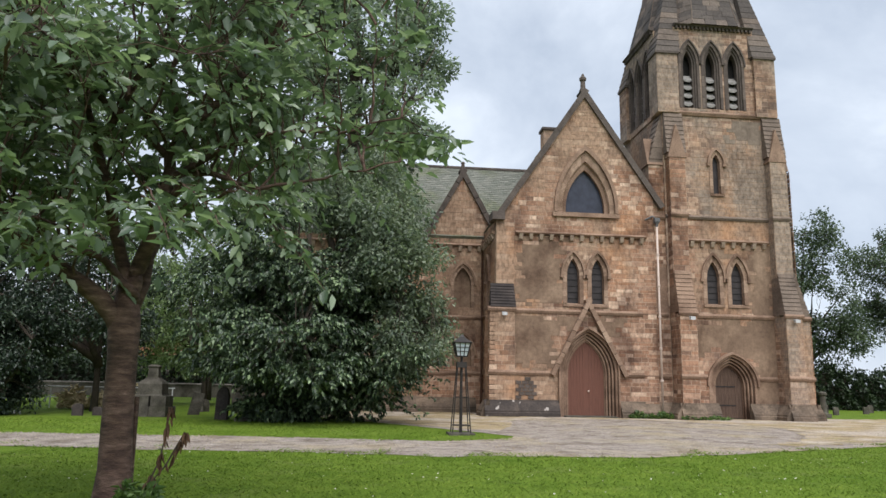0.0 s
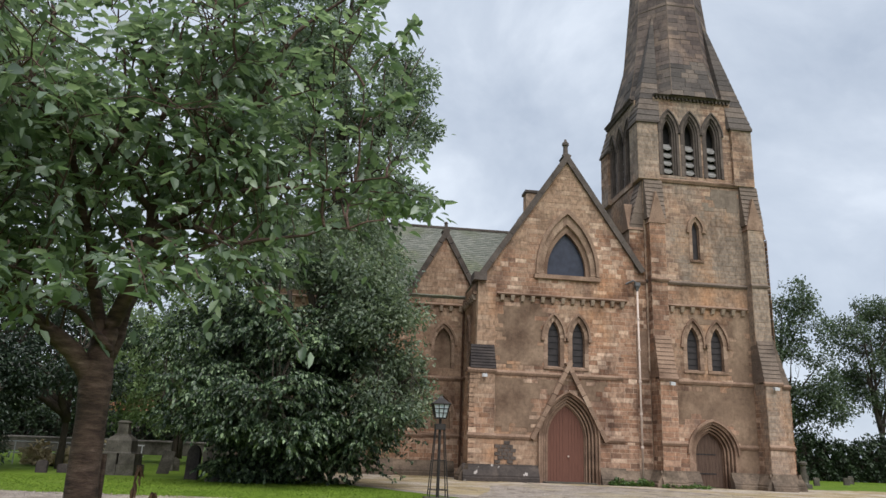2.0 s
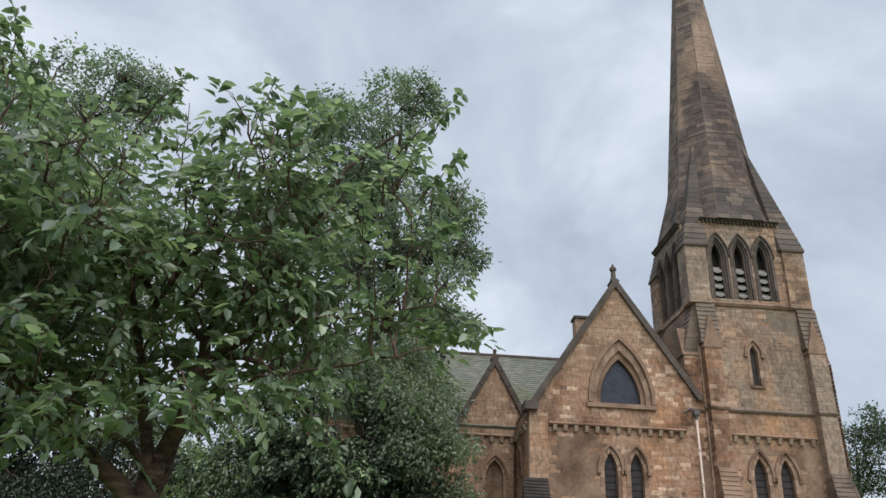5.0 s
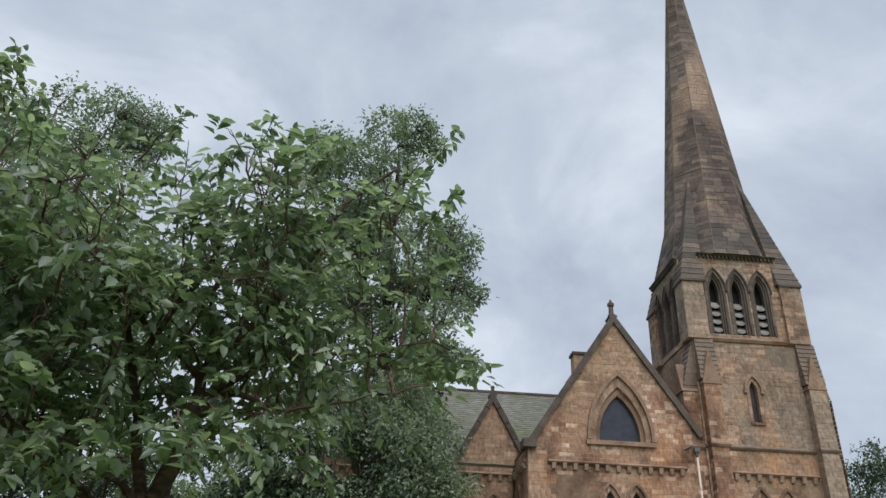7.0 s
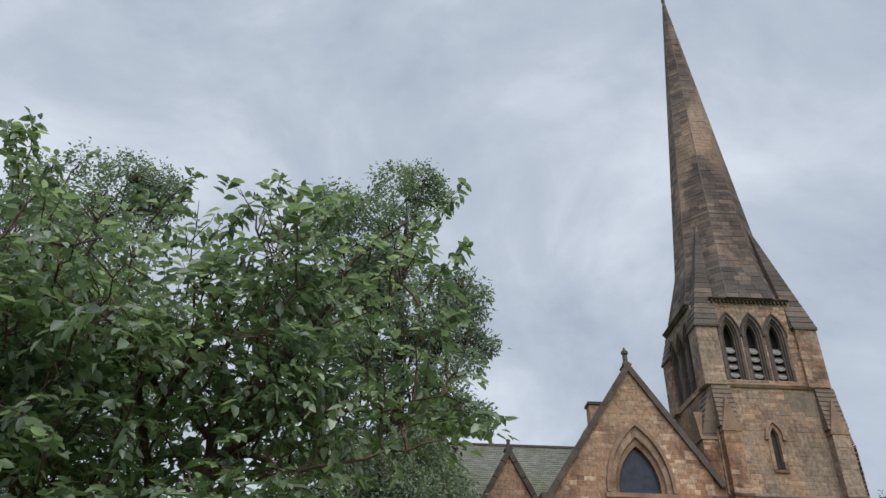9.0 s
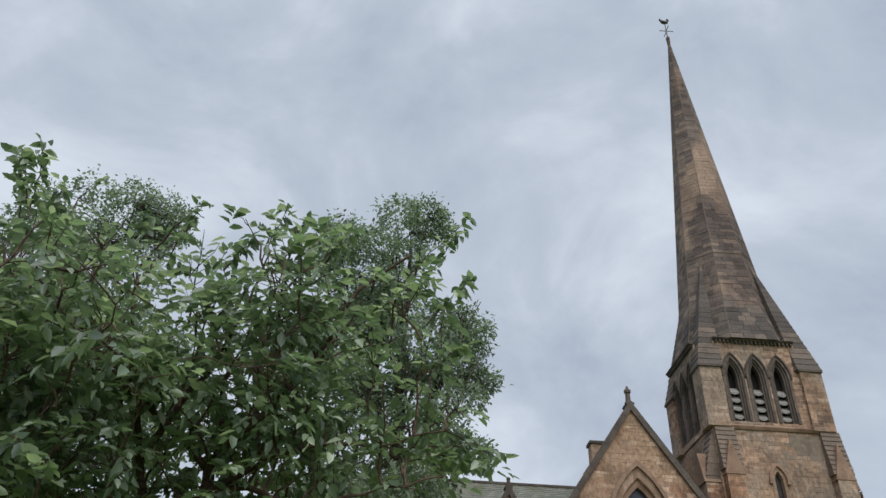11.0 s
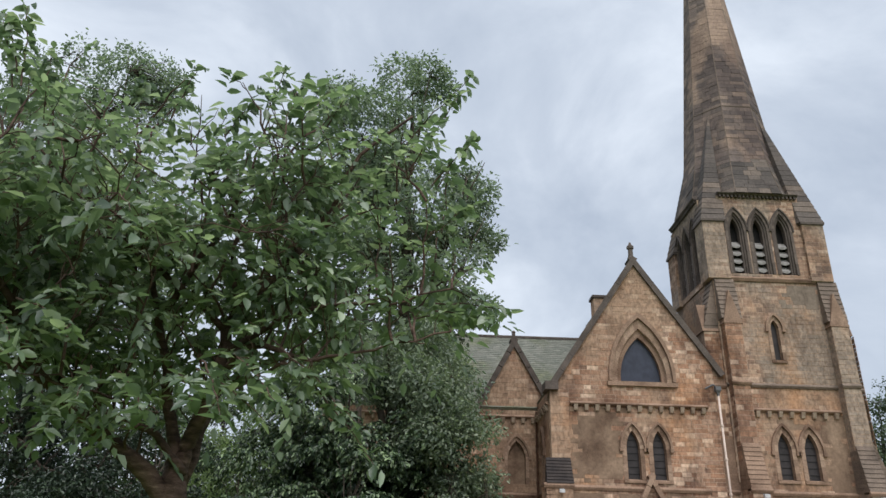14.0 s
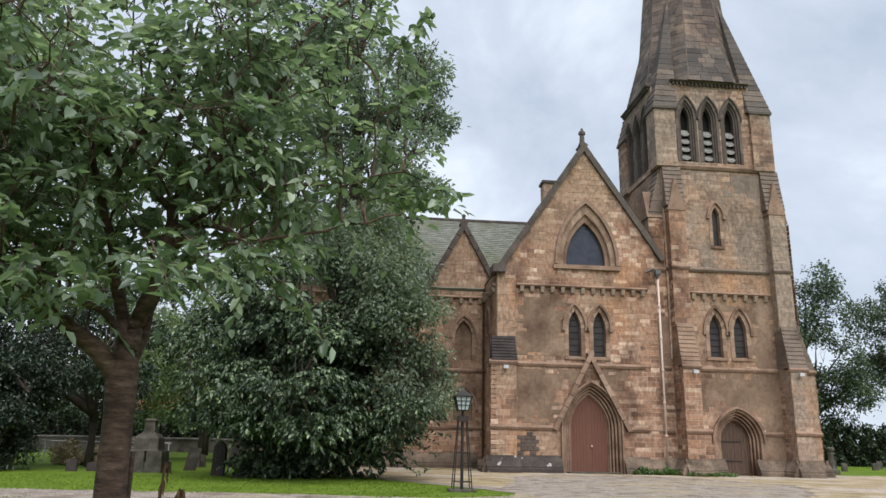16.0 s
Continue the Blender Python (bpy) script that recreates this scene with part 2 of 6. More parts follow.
def glass_of(name, tint, gloss):
    mat = bpy.data.materials.new(name)
    mat.use_nodes = True
    n, l = mat.node_tree.nodes, mat.node_tree.links
    b = n["Principled BSDF"]
    geo = n.new("ShaderNodeNewGeometry")
    nz = noise_of(n, l, 2.5, 3, geo.outputs["Position"])
    r = ramp_of(n, [(0.35, tuple(c * 0.7 for c in tint)), (0.65, tint)])
    l.new(nz.outputs["Fac"], r.inputs["Fac"])
    l.new(r.outputs["Color"], b.inputs["Base Color"])
    b.inputs["Roughness"].default_value = 0.3
    b.inputs["Specular IOR Level"].default_value = gloss
    bp = n.new("ShaderNodeBump")
    bp.inputs["Strength"].default_value, bp.inputs["Distance"].default_value = 0.25, 0.02
    l.new(nz.outputs["Fac"], bp.inputs["Height"])
    l.new(bp.outputs["Normal"], b.inputs["Normal"])
    return mat


M_GLASS = glass_of("dark_leaded_glass", (0.050, 0.043, 0.043), 0.2)
M_BLUEGLASS = glass_of("dark_blue_glass", (0.042, 0.047, 0.068), 0.28)


def leaf_of(name, dark, mid, light, rough=0.45, through_light=0.35, gloss=0.4):
    mat = bpy.data.materials.new(name)
    mat.use_nodes = True
    n, l = mat.node_tree.nodes, mat.node_tree.links
    b, out = n["Principled BSDF"], n["Material Output"]
    geo = n.new("ShaderNodeNewGeometry")
    r = ramp_of(n, [(0.0, dark), (0.55, mid), (0.92, light), (1.0, tuple(c * 1.25 for c in light))])
    l.new(geo.outputs["Random Per Island"], r.inputs["Fac"])
    nz = noise_of(n, l, 0.7, 3, geo.outputs["Position"])
    rr = ramp_of(n, [(0.35, (0.72, 0.74, 0.72)), (0.65, (1.12, 1.1, 1.0))])
    l.new(nz.outputs["Fac"], rr.inputs["Fac"])
    col = mixed(n, l, "MULTIPLY", 1.0, r.outputs["Color"], rr.outputs["Color"])
    l.new(col, b.inputs["Base Color"])
    b.inputs["Roughness"].default_value, b.inputs["Specular IOR Level"].default_value = rough, gloss
    tr = n.new("ShaderNodeBsdfTranslucent")
    l.new(mixed(n, l, "MULTIPLY", 1.0, col, (1.05, 1.17, 0.72)), tr.inputs["Color"])
    ms = n.new("ShaderNodeMixShader")
    ms.inputs["Fac"].default_value = through_light
    l.new(b.outputs["BSDF"], ms.inputs[1])
    l.new(tr.outputs["BSDF"], ms.inputs[2])
    l.new(ms.outputs["Shader"], out.inputs["Surface"])
    return mat


M_CHERRY = leaf_of("cherry_leaves", (0.094, 0.135, 0.097), (0.195, 0.264, 0.188), (0.36, 0.42, 0.345), 0.35, 0.46, 0.75)
M_SUCKER = leaf_of("fresh_low_leaves", (0.05, 0.095, 0.03), (0.095, 0.165, 0.05), (0.16, 0.24, 0.08), 0.4, 0.35)
# the far paler light stop paints glints into some of the evergreen's leaves
M_HOLLY = leaf_of("dark_evergreen_leaves", (0.013, 0.025, 0.013), (0.040, 0.070, 0.036), (0.19, 0.255, 0.145), 0.33, 0.15, 0.38)
M_DEEP = leaf_of("deep_green_leaves", (0.012, 0.021, 0.014), (0.025, 0.042, 0.028), (0.065, 0.092, 0.062), 0.35, 0.1)
M_HEDGE = leaf_of("hedge_leaves", (0.016, 0.029, 0.014), (0.028, 0.048, 0.022), (0.045, 0.07, 0.034), 0.5, 0.1)
M_OAK = leaf_of("blue_green_leaves", (0.110, 0.150, 0.125), (0.205, 0.262, 0.212), (0.31, 0.37, 0.31), 0.36, 0.5, 0.65)
M_LIME = leaf_of("light_green_leaves", (0.13, 0.19, 0.09), (0.25, 0.33, 0.17), (0.38, 0.45, 0.27), 0.4, 0.5)
M_WILLOW = leaf_of("grey_green_leaves", (0.10, 0.135, 0.10), (0.185, 0.23, 0.17), (0.29, 0.335, 0.26), 0.4, 0.4)
M_FAR = leaf_of("far_leaves", (0.045, 0.068, 0.040), (0.072, 0.105, 0.060), (0.115, 0.155, 0.09), 0.5, 0.25)
M_DEAD = surface("withered_brown_leaves", [(0.3, (0.06, 0.032, 0.02)), (0.7, (0.13, 0.07, 0.04))], scale=6, grain=30, rough=0.8, bump=0.2)
M_GOLD = surface("dark_bronze", [(0.3, (0.03, 0.028, 0.025)), (0.7, (0.06, 0.055, 0.045))], scale=6, grain=30, rough=0.4, bump=0.1)
M_LAMPGLASS = surface("milky_lamp_glass", [(0.3, (0.40, 0.52, 0.55)), (0.7, (0.62, 0.64, 0.67))], scale=6, grain=30, grain_amount=0.1, rough=0.25, bump=0)
M_BRICK = surface("red_roof_tiles", [(0.3, (0.30, 0.10, 0.06)), (0.7, (0.42, 0.16, 0.10))], scale=3, grain=20, rough=0.8, bump=0.2)
M_RENDER = surface("far_house_render", [(0.3, (0.16, 0.14, 0.12)), (0.7, (0.22, 0.2, 0.17))], scale=2, grain=20, rough=0.9, bump=0.1)
M_RAILING = surface("pale_galvanised_tube", [(0.3, (0.42, 0.42, 0.43)), (0.7, (0.58, 0.58, 0.59))], scale=6, grain=30, grain_amount=0.2, rough=0.45, bump=0.05)
M_DAISY = surface("white_petals", [(0.3, (0.55, 0.55, 0.45)), (0.7, (0.75, 0.75, 0.66))], scale=9, grain=30, grain_amount=0.2, rough=0.8, bump=0)
M_HAY = surface("dry_yellow_grass", [(0.3, (0.40, 0.32, 0.18)), (0.7, (0.56, 0.46, 0.29))], scale=3, grain=30, rough=0.9, bump=0)
M_STRAW = surface("pale_stone_wall", [(0.3, (0.075, 0.066, 0.056)), (0.7, (0.16, 0.142, 0.12))], scale=2.0, grain=9, rough=0.9, bump=0.4, stain=(0.5, 0.48, 0.42), stain_scale=0.8)

# ---- building helpers ----
rng = random.Random(7)


def part(name, bm, material, parent=None, label=""):
    me = bpy.data.meshes.new(name)
    bmesh.ops.recalc_face_normals(bm, faces=bm.faces)
    bm.to_mesh(me)
    bm.free()
    me.materials.append(material)
    ob = new(name, me)
    ob.parent = parent
    return tagged(ob, label)


class Bag:
    """Gathers many small solids for one mesh."""

    def __init__(self):
        self.v, self.f = [], []

    def hexa(self, p):
        """Eight corners: four of the back going round, then the four of the front in the same order."""
        a, b, c, d = Vector(p[0]), Vector(p[1]), Vector(p[3]), Vector(p[4])
        quads = ((0, 3, 2, 1), (4, 5, 6, 7), (0, 1, 5, 4), (1, 2, 6, 5), (2, 3, 7, 6), (3, 0, 4, 7))
        if (b - a).cross(c - a).dot(d - a) < 0:
            quads = tuple(q[::-1] for q in quads)
        k = len(self.v)
        self.v += [tuple(q) for q in p]
        self.f += [tuple(k + i for i in q) for q in quads]

    def welded(self):
        """The same solids with shared corners."""
        out, seen = Bag(), {}
        at = []
        for p in self.v:
            key = tuple(round(c, 3) for c in p)
            if key not in seen:
                seen[key] = len(out.v)
                out.v.append(p)
            at.append(seen[key])
        for q in self.f:
            ids = list(dict.fromkeys(at[i] for i in q))
            if len(ids) > 2:
                out.f.append(tuple(ids))
        return out

    def box(self, x0, x1, y0, y1, z0, z1):
        self.hexa([(x0, y0, z0), (x1, y0, z0), (x1, y0, z1), (x0, y0, z1), (x0, y1, z0), (x1, y1, z0), (x1, y1, z1), (x0, y1, z1)])

    def beam(self, a, b, w, h, up=(0, 0, 1)):
        """A square bar from a to b."""
        a, b = Vector(a), Vector(b)
        t = (b - a).normalized()
        s = t.cross(Vector(up))
        if s.length < 1e-4:
            s = t.cross(Vector((1, 0, 0)))
        s = s.normalized() * w / 2
        n = s.cross(t).normalized() * h / 2
        self.hexa([a - s - n, a + s - n, a + s + n, a - s + n, b - s - n, b + s - n, b + s + n, b - s + n])

    def tube(self, pts, radii, sides=8, close=True):
        k = len(self.v)
        ref = Vector((0.31, 0.17, 0.93)).normalized()
        for i, p in enumerate(pts):
            t = (Vector(pts[min(i + 1, len(pts) - 1)]) - Vector(pts[max(i - 1, 0)])).normalized()
            s = t.cross(ref if abs(t.dot(ref)) < 0.95 else Vector((1, 0, 0))).normalized()
            n = s.cross(t)
            for j in range(sides):
                a = 2 * math.pi * j / sides
                self.v.append(tuple(Vector(p) + (s * math.cos(a) + n * math.sin(a)) * radii[i]))
        for i in range(len(pts) - 1):
            for j in range(sides):
                m = (j + 1) % sides
                self.f.append((k + i * sides + j, k + (i + 1) * sides + j, k + (i + 1) * sides + m, k + i * sides + m))
        if close:
            self.f.append(tuple(k + j for j in range(sides)))
            self.f.append(tuple(k + (len(pts) - 1) * sides + j for j in reversed(range(sides))))

    def lathe(self, centre, rows, sides=12):
        pts = [(centre[0], centre[1], centre[2] + z) for z, r in rows]
        k = len(self.v)
        for (x, y, z), (_, r) in zip(pts, rows):
            for j in range(sides):
                a = 2 * math.pi * (j + 0.5) / sides
                self.v.append((x + r * math.cos(a), y + r * math.sin(a), z))
        for i in range(len(rows) - 1):
            for j in range(sides):
                m = (j + 1) % sides
                self.f.append((k + i * sides + j, k + i * sides + m, k + (i + 1) * sides + m, k + (i + 1) * sides + j))
        self.f.append(tuple(k + j for j in reversed(range(sides))))
        self.f.append(tuple(k + (len(rows) - 1) * sides + j for j in range(sides)))

    def make(self, name, material, parent=None, label="", kind="", smooth=False):
        me = bpy.data.meshes.new(name)
        me.from_pydata(self.v, [], self.f)
        me.materials.append(material)
        if smooth:
            me.polygons.foreach_set("use_smooth", [True] * len(me.polygons))
        ob = new(name, me)
        ob.parent = parent
        return tagged(ob, label, kind=kind)


def front(y):
    return lambda u, d, z: (u, y - d, z)


def left(x):
    return lambda u, d, z: (x - d, u, z)


def right(x):
    return lambda u, d, z: (x + d, u, z)


def arch_half(a, spring, apex, z):
    """Half width of a pointed arch at the height z."""
    if z <= spring:
        return a
    if z >= apex:
        return 0.0
    h = apex - spring
    c = (h * h - a * a) / (2 * a)
    return max(0.0, math.sqrt(max(0, (a + c) ** 2 - (z - spring) ** 2)) - c)


def arch_line(a, spring, apex, sill, o, n=9):
    """The outline of a pointed arch, o metres outside its opening, from the left foot over the top to the right foot."""
    h = apex - spring
    c = (h * h - a * a) / (2 * a)
    r = a + c + o
    top = math.acos(max(-1, min(1, c / r)))
    rightward = [(r * math.cos(top * k / n) - c, spring + r * math.sin(top * k / n)) for k in range(n + 1)]
    jamb = [(a + o, sill + (spring - sill) * k / 4) for k in range(4)] if sill < spring else []
    half = jamb + rightward
    return [(-u, z) for u, z in half] + [(u, z) for u, z in reversed(half[:-1])]


def between(bag, face, cx, p, q, d0, d1):
    """A continuous moulding that fills the space between two outlines."""
    k, n = len(bag.v), len(p)
    for a, b in zip(p, q):
        bag.v += [face(cx + a[0], d0, a[1]), face(cx + b[0], d0, b[1]), face(cx + b[0], d1, b[1]), face(cx + a[0], d1, a[1])]
    bag.f += [(k, k + 1, k + 2, k + 3), (k + n * 4 - 1, k + n * 4 - 2, k + n * 4 - 3, k + n * 4 - 4)]
    for i in range(n - 1):
        for j in range(4):
            m = (j + 1) % 4
            bag.f.append((k + i * 4 + j, k + i * 4 + 4 + j, k + i * 4 + 4 + m, k + i * 4 + m))


def ring(bag, face, cx, arch, o0, o1, d0, d1, n=9):
    """A moulding round a pointed arch: arch is (half width, spring, apex, sill)."""
    between(bag, face, cx, arch_line(*arch, o0, n), arch_line(*arch, o1, n), d0, d1)


def voussoirs(parent, face, cx, p, q, d0, d1, mat, gap=0.02):
    """The single stones between two outlines."""
    for i in range(len(p) - 1):
        a, b, c, e = (Vector(s) for s in (p[i], p[i + 1], q[i + 1], q[i]))
        m = (a + b + c + e) / 4
        a, b, c, e = (m + (s - m) * (1 - gap) for s in (a, b, c, e))
        bag, d = Bag(), d1 + rng.uniform(-0.008, 0.01)
        bag.hexa([face(cx + s[0], d0, s[1]) for s in (a, b, c, e)] + [face(cx + s[0], d, s[1]) for s in (a, b, c, e)])
        bag.make("voussoir", mat, parent)


def ring_stones(parent, face, cx, arch, o0, o1, d0, d1, mat, n=7):
    voussoirs(parent, face, cx, arch_line(*arch, o0, n), arch_line(*arch, o1, n), d0, d1, mat)


def unit_block(mat):
    bag = Bag()
    bag.hexa([(0, 0, 0), (1, 0, 0), (1, 0, 1), (0, 0, 1), (0.008, 1, 0.018), (0.992, 1, 0.018), (0.992, 1, 0.982), (0.008, 1, 0.982)])
    me = bpy.data.meshes.new("stone")
    me.from_pydata(bag.v, [], bag.f)
    me.materials.append(mat)
    return me


BLOCK, GREY_BLOCK = unit_block(M_STONE), unit_block(M_TSTONE)
LATER = []  # stones that become objects of their own once everything else stands


def masonry(name, parent, face, axis, bounds, z0, z1, openings=(), thick=0.6, course=(0.17, 0.30), length=(0.28, 0.9), near=0,
            near_below=99, mat=None, proud=(0.003, 0.016), label="", backing=True, render=(), coat_mat=None):
    """A coursed stone wall: a backing with real openings, and single stones with recessed joints in front of it.
    bounds(z) gives the wall's ends; openings are (centre, half width, spring, apex, sill)."""
    back, rest, coat, singles = Bag(), Bag(), Bag(), []
    z = z0
    while z < z1 - 0.05:
        h = min(rng.uniform(*course), z1 - z)
        if z1 - z - h < 0.1:
            h = z1 - z
        for sill in [o[4] for o in openings]:
            if z + 0.01 < sill < z + h + 0.06:
                h = sill - z
        lo, hi = bounds(z), bounds(z + h)
        spans = [(lo[0], lo[1], hi[0], hi[1])]
        for cx, a, spring, apex, sill in openings:
            if z + h > sill + 0.02 and z < apex:
                w0, w1 = (arch_half(a, spring, apex, v) + (0.03 if v < apex else 0.0) for v in (max(z, sill), z + h))
                cut = []
                for ls, le, hs, he in spans:
                    if cx - w0 >= le or cx + w0 <= ls:
                        cut.append((ls, le, hs, he))
                    else:
                        cut += [(ls, cx - w0, hs, cx - w1), (cx + w0, le, cx + w1, he)]
                spans = [c for c in cut if c[1] - c[0] > 0.02 or c[3] - c[2] > 0.02]
        for ls, le, hs, he in spans:
            s, e = min(ls, hs), max(le, he)
            if backing:
                quad = ((ls, z), (le, z), (he, z + h), (hs, z + h))
                back.hexa([face(u, -thick, v) for u, v in quad] + [face(u, 0, v) for u, v in quad])
            cuts = [s]
            while cuts[-1] < e - 0.02:
                step = rng.uniform(*length)
                cuts.append(e if e - cuts[-1] - step < length[0] * 0.6 else cuts[-1] + step)
            for i in range(len(cuts) - 1):
                a, b = cuts[i] + 0.011, cuts[i + 1] - 0.011
                al, ah = (a, a) if i else (ls + 0.011, hs + 0.011)
                bl, bh = (b, b) if i < len(cuts) - 2 else (le - 0.011, he - 0.011)
                al, ah, bl, bh = max(al, ls), max(ah, hs), min(bl, le), min(bh, he)
                if bl - al < 0.02 and bh - ah < 0.02:
                    continue
                bl, bh = max(bl, al + 0.002), max(bh, ah + 0.002)
                d = rng.uniform(*proud)
                mu, mz, j = (al + bl) / 2, z + h / 2, rng.uniform(-0.35, 0.35)
                if any(u0 + j < mu < u1 + j and v0 + j < mz < v1 + j for u0, u1, v0, v1 in render):
                    quad = ((al - 0.008, z), (bl + 0.008, z), (bh + 0.008, z + h), (ah - 0.008, z + h))
                    coat.hexa([face(u, -0.01, v) for u, v in quad] + [face(u, 0.018, v) for u, v in quad])
                    continue
                if near and len(singles) < near and z < near_below and al == ah and bl == bh:
                    singles.append((al, bl, z + 0.011, z + h - 0.011, d))
                    continue
                quad = ((al, z + 0.011), (bl, z + 0.011), (bh, z + h - 0.011), (ah, z + h - 0.011))
                back_q = [face(u, -0.015, v) for u, v in quad]
                rest.hexa(back_q + [face(mu + (u - mu) * 0.99, d, mz + (v - mz) * 0.97) for u, v in quad])
        z += h
    if not back.f:
        host = parent
        if rest.f:
            rest.make(name, mat or M_STONES, parent, label, "stuff")
    else:
        host = back.welded().make(name, M_MORTAR, parent, label)
        if rest.f:
            rest.make("stonework", mat or M_STONES, host, kind="stuff")
    if coat.f:
        coat.make("render_patch", coat_mat or M_COAT, host, "smooth brown cement patch over the stones", "stuff")
    LATER.append((host, face, singles, GREY_BLOCK if mat == M_TSTONES else BLOCK))
    return host


def lay_single_stones():
    for host, face, singles, block in LATER:
        for a, b, z0, z1, d in singles:
            ob = new("stone", block)
            ob.parent = host
            p, q, r = Vector(face(a, -0.015, z0)), Vector(face(b, -0.015, z0)), Vector(face(a, d, z0))
            m = Matrix((q - p, r - p, (0, 0, z1 - z0))).transposed().to_4x4()
            ob.matrix_basis = Matrix.Translation(p) @ m


def extrude(bag, face, u0, u1, prof):
    """A straight moulding: prof is its outline as (outward, height)."""
    k, n = len(bag.v), len(prof)
    bag.v += [face(u0, d, z) for d, z in prof] + [face(u1, d, z) for d, z in prof]
    bag.f += [tuple(k + i for i in reversed(range(n))), tuple(k + n + i for i in range(n))]
    bag.f += [(k + i, k + (i + 1) % n, k + n + (i + 1) % n, k + n + i) for i in range(n)]


def string_course(name, parent, face, u0, u1, z, drop=0.16, proud=0.12, mat=None, label=""):
    """A moulded band with a sloping top."""
    bag = Bag()
    extrude(bag, face, u0, u1, [(-0.05, z - drop), (proud * 0.55, z - drop), (proud, z - 0.05), (proud, z - 0.02), (0.03, z + 0.085), (-0.05, z + 0.09)])
    return bag.make(name, mat or M_DRESS, parent, label)


def corbel_table(parent, face, u0, u1, z, count, size=0.21):
    band = string_course("corbel_table", parent, face, u0, u1, z + 0.22, 0.12, 0.2, label="moulded stone band on small corbels")
    for i in range(count):
        u = u0 + (u1 - u0) * (i + 0.5) / count
        bag = Bag()
        s = size / 2
        low = [face(u - s, -0.03, z - 0.2), face(u + s, -0.03, z - 0.2), face(u + s, -0.03, z + 0.12), face(u - s, -0.03, z + 0.12)]
        bag.hexa(low + [face(u - s * 0.8, 0.13, z - 0.17), face(u + s * 0.8, 0.13, z - 0.17), face(u + s, 0.25, z + 0.12), face(u - s, 0.25, z + 0.12)])
        bag.make("corbel", M_PALE, band)
    return band


def window(parent, face, cx, a, sill, spring, apex, recess=0.22, hood=True, band=0.23, label="pointed lancet window with dark glass", bars=True):
    arch = (a, spring, apex, sill)
    bag = Bag()
    ring(bag, face, cx, arch, -0.02, 0.0, -0.5, -0.14)
    win = bag.make("window", M_DRESS, parent, label)
    ring_stones(win, face, cx, arch, 0.0, band, -0.5, 0.035, M_DRESSED)
    if hood:
        bag = Bag()
        ring(bag, face, cx, (a, spring, apex, spring), band, band + 0.12, -0.03, 0.15)
        for s in (-1, 1):
            u = cx + s * (a + band + 0.06)
            bag.hexa([face(u + i * 0.09, j, spring + k) for j in (-0.02, 0.15) for i, k in ((-1, -0.16), (1, -0.16), (1, 0.02), (-1, 0.02))])
        bag.make("hood_mould", M_DRESS, win)
    bag = Bag()
    w = a + band
    bag.hexa([face(cx - w, -0.4, sill - 0.16), face(cx + w, -0.4, sill - 0.16), face(cx + w, -0.4, sill + 0.1), face(cx - w, -0.4, sill + 0.1),
              face(cx - w, 0.09, sill - 0.16), face(cx + w, 0.09, sill - 0.16), face(cx + w, 0.09, sill - 0.05), face(cx - w, 0.09, sill - 0.05)])
    bag.make("sill", M_DRESS, win)
    line = arch_line(a, spring, apex, sill, 0.0)
    bm = bmesh.new()
    f = bm.faces.new([bm.verts.new(face(cx + u, -recess, z)) for u, z in line])
    ext = bmesh.ops.extrude_face_region(bm, geom=[f])
    off = Vector(face(0, -0.02, 0)) - Vector(face(0, 0, 0))
    bmesh.ops.translate(bm, verts=[v for v in ext["geom"] if isinstance(v, bmesh.types.BMVert)], vec=off)
    part("pane", bm, M_GLASS, win)
    if bars:
        bag = Bag()
        z = sill + 0.3
        while z < apex - 0.15:
            w = arch_half(a, spring, apex, z)
            bag.hexa([face(cx + i * w, j, z + k) for j in (-recess + 0.001, -recess + 0.025) for i, k in ((-1, -0.012), (1, -0.012), (1, 0.012), (-1, 0.012))])
            z += 0.34
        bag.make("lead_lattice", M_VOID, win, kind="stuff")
    return win


def weathering(parent, face, u0, u1, z0, z1, d0, d1, taper=0.0, n=7, mat=None):
    """Sloping stone offsets: slabs that step from d0 at the bottom back to d1 at the top."""
    for i in range(n):
        a, b = i / n, (i + 1) / n
        za, zb = z0 + (z1 - z0) * a, z0 + (z1 - z0) * b
        da, db = d0 + (d1 - d0) * a + 0.02, d0 + (d1 - d0) * b + 0.02
        e = rng.uniform(-0.012, 0.015)
        ua, ub = u0 + taper * a + e, u1 - taper * a + e
        bag = Bag()
        bag.hexa([face(ua, -0.05, za), face(ub, -0.05, za), face(ub, -0.05, zb - 0.01), face(ua, -0.05, zb - 0.01),
                  face(ua, da + 0.035, za), face(ub, da + 0.035, za), face(ub, db, zb - 0.01), face(ua, db, zb - 0.01)])
        bag.make("offset_slab", mat or M_DARK, parent)


def buttress(parent, face, sides, u0, u1, stages, mat=None, label="stepped stone buttress", near=0):
    """stages: (z0, z1, projection), from the ground up. sides: the two faces of its flanks as functions of projection."""
    host = None
    for k, (z0, z1, d) in enumerate(stages):
        moved = lambda u, e, z, d=d: face(u, d + e, z)
        ob = masonry("buttress" if host is None else "buttress_stage", host or parent, moved, "front", lambda z: (u0, u1), z0, z1, thick=d + 0.05,
                     length=(0.35, 0.8), mat=mat, label=label if host is None else "", near=150)
        host = host or ob
        for flank in sides:
            masonry("flank", host, flank, "side", lambda z, d=d: (0.0, d), z0, z1, length=(0.3, 0.7), mat=mat, backing=False, near=80)
    return host


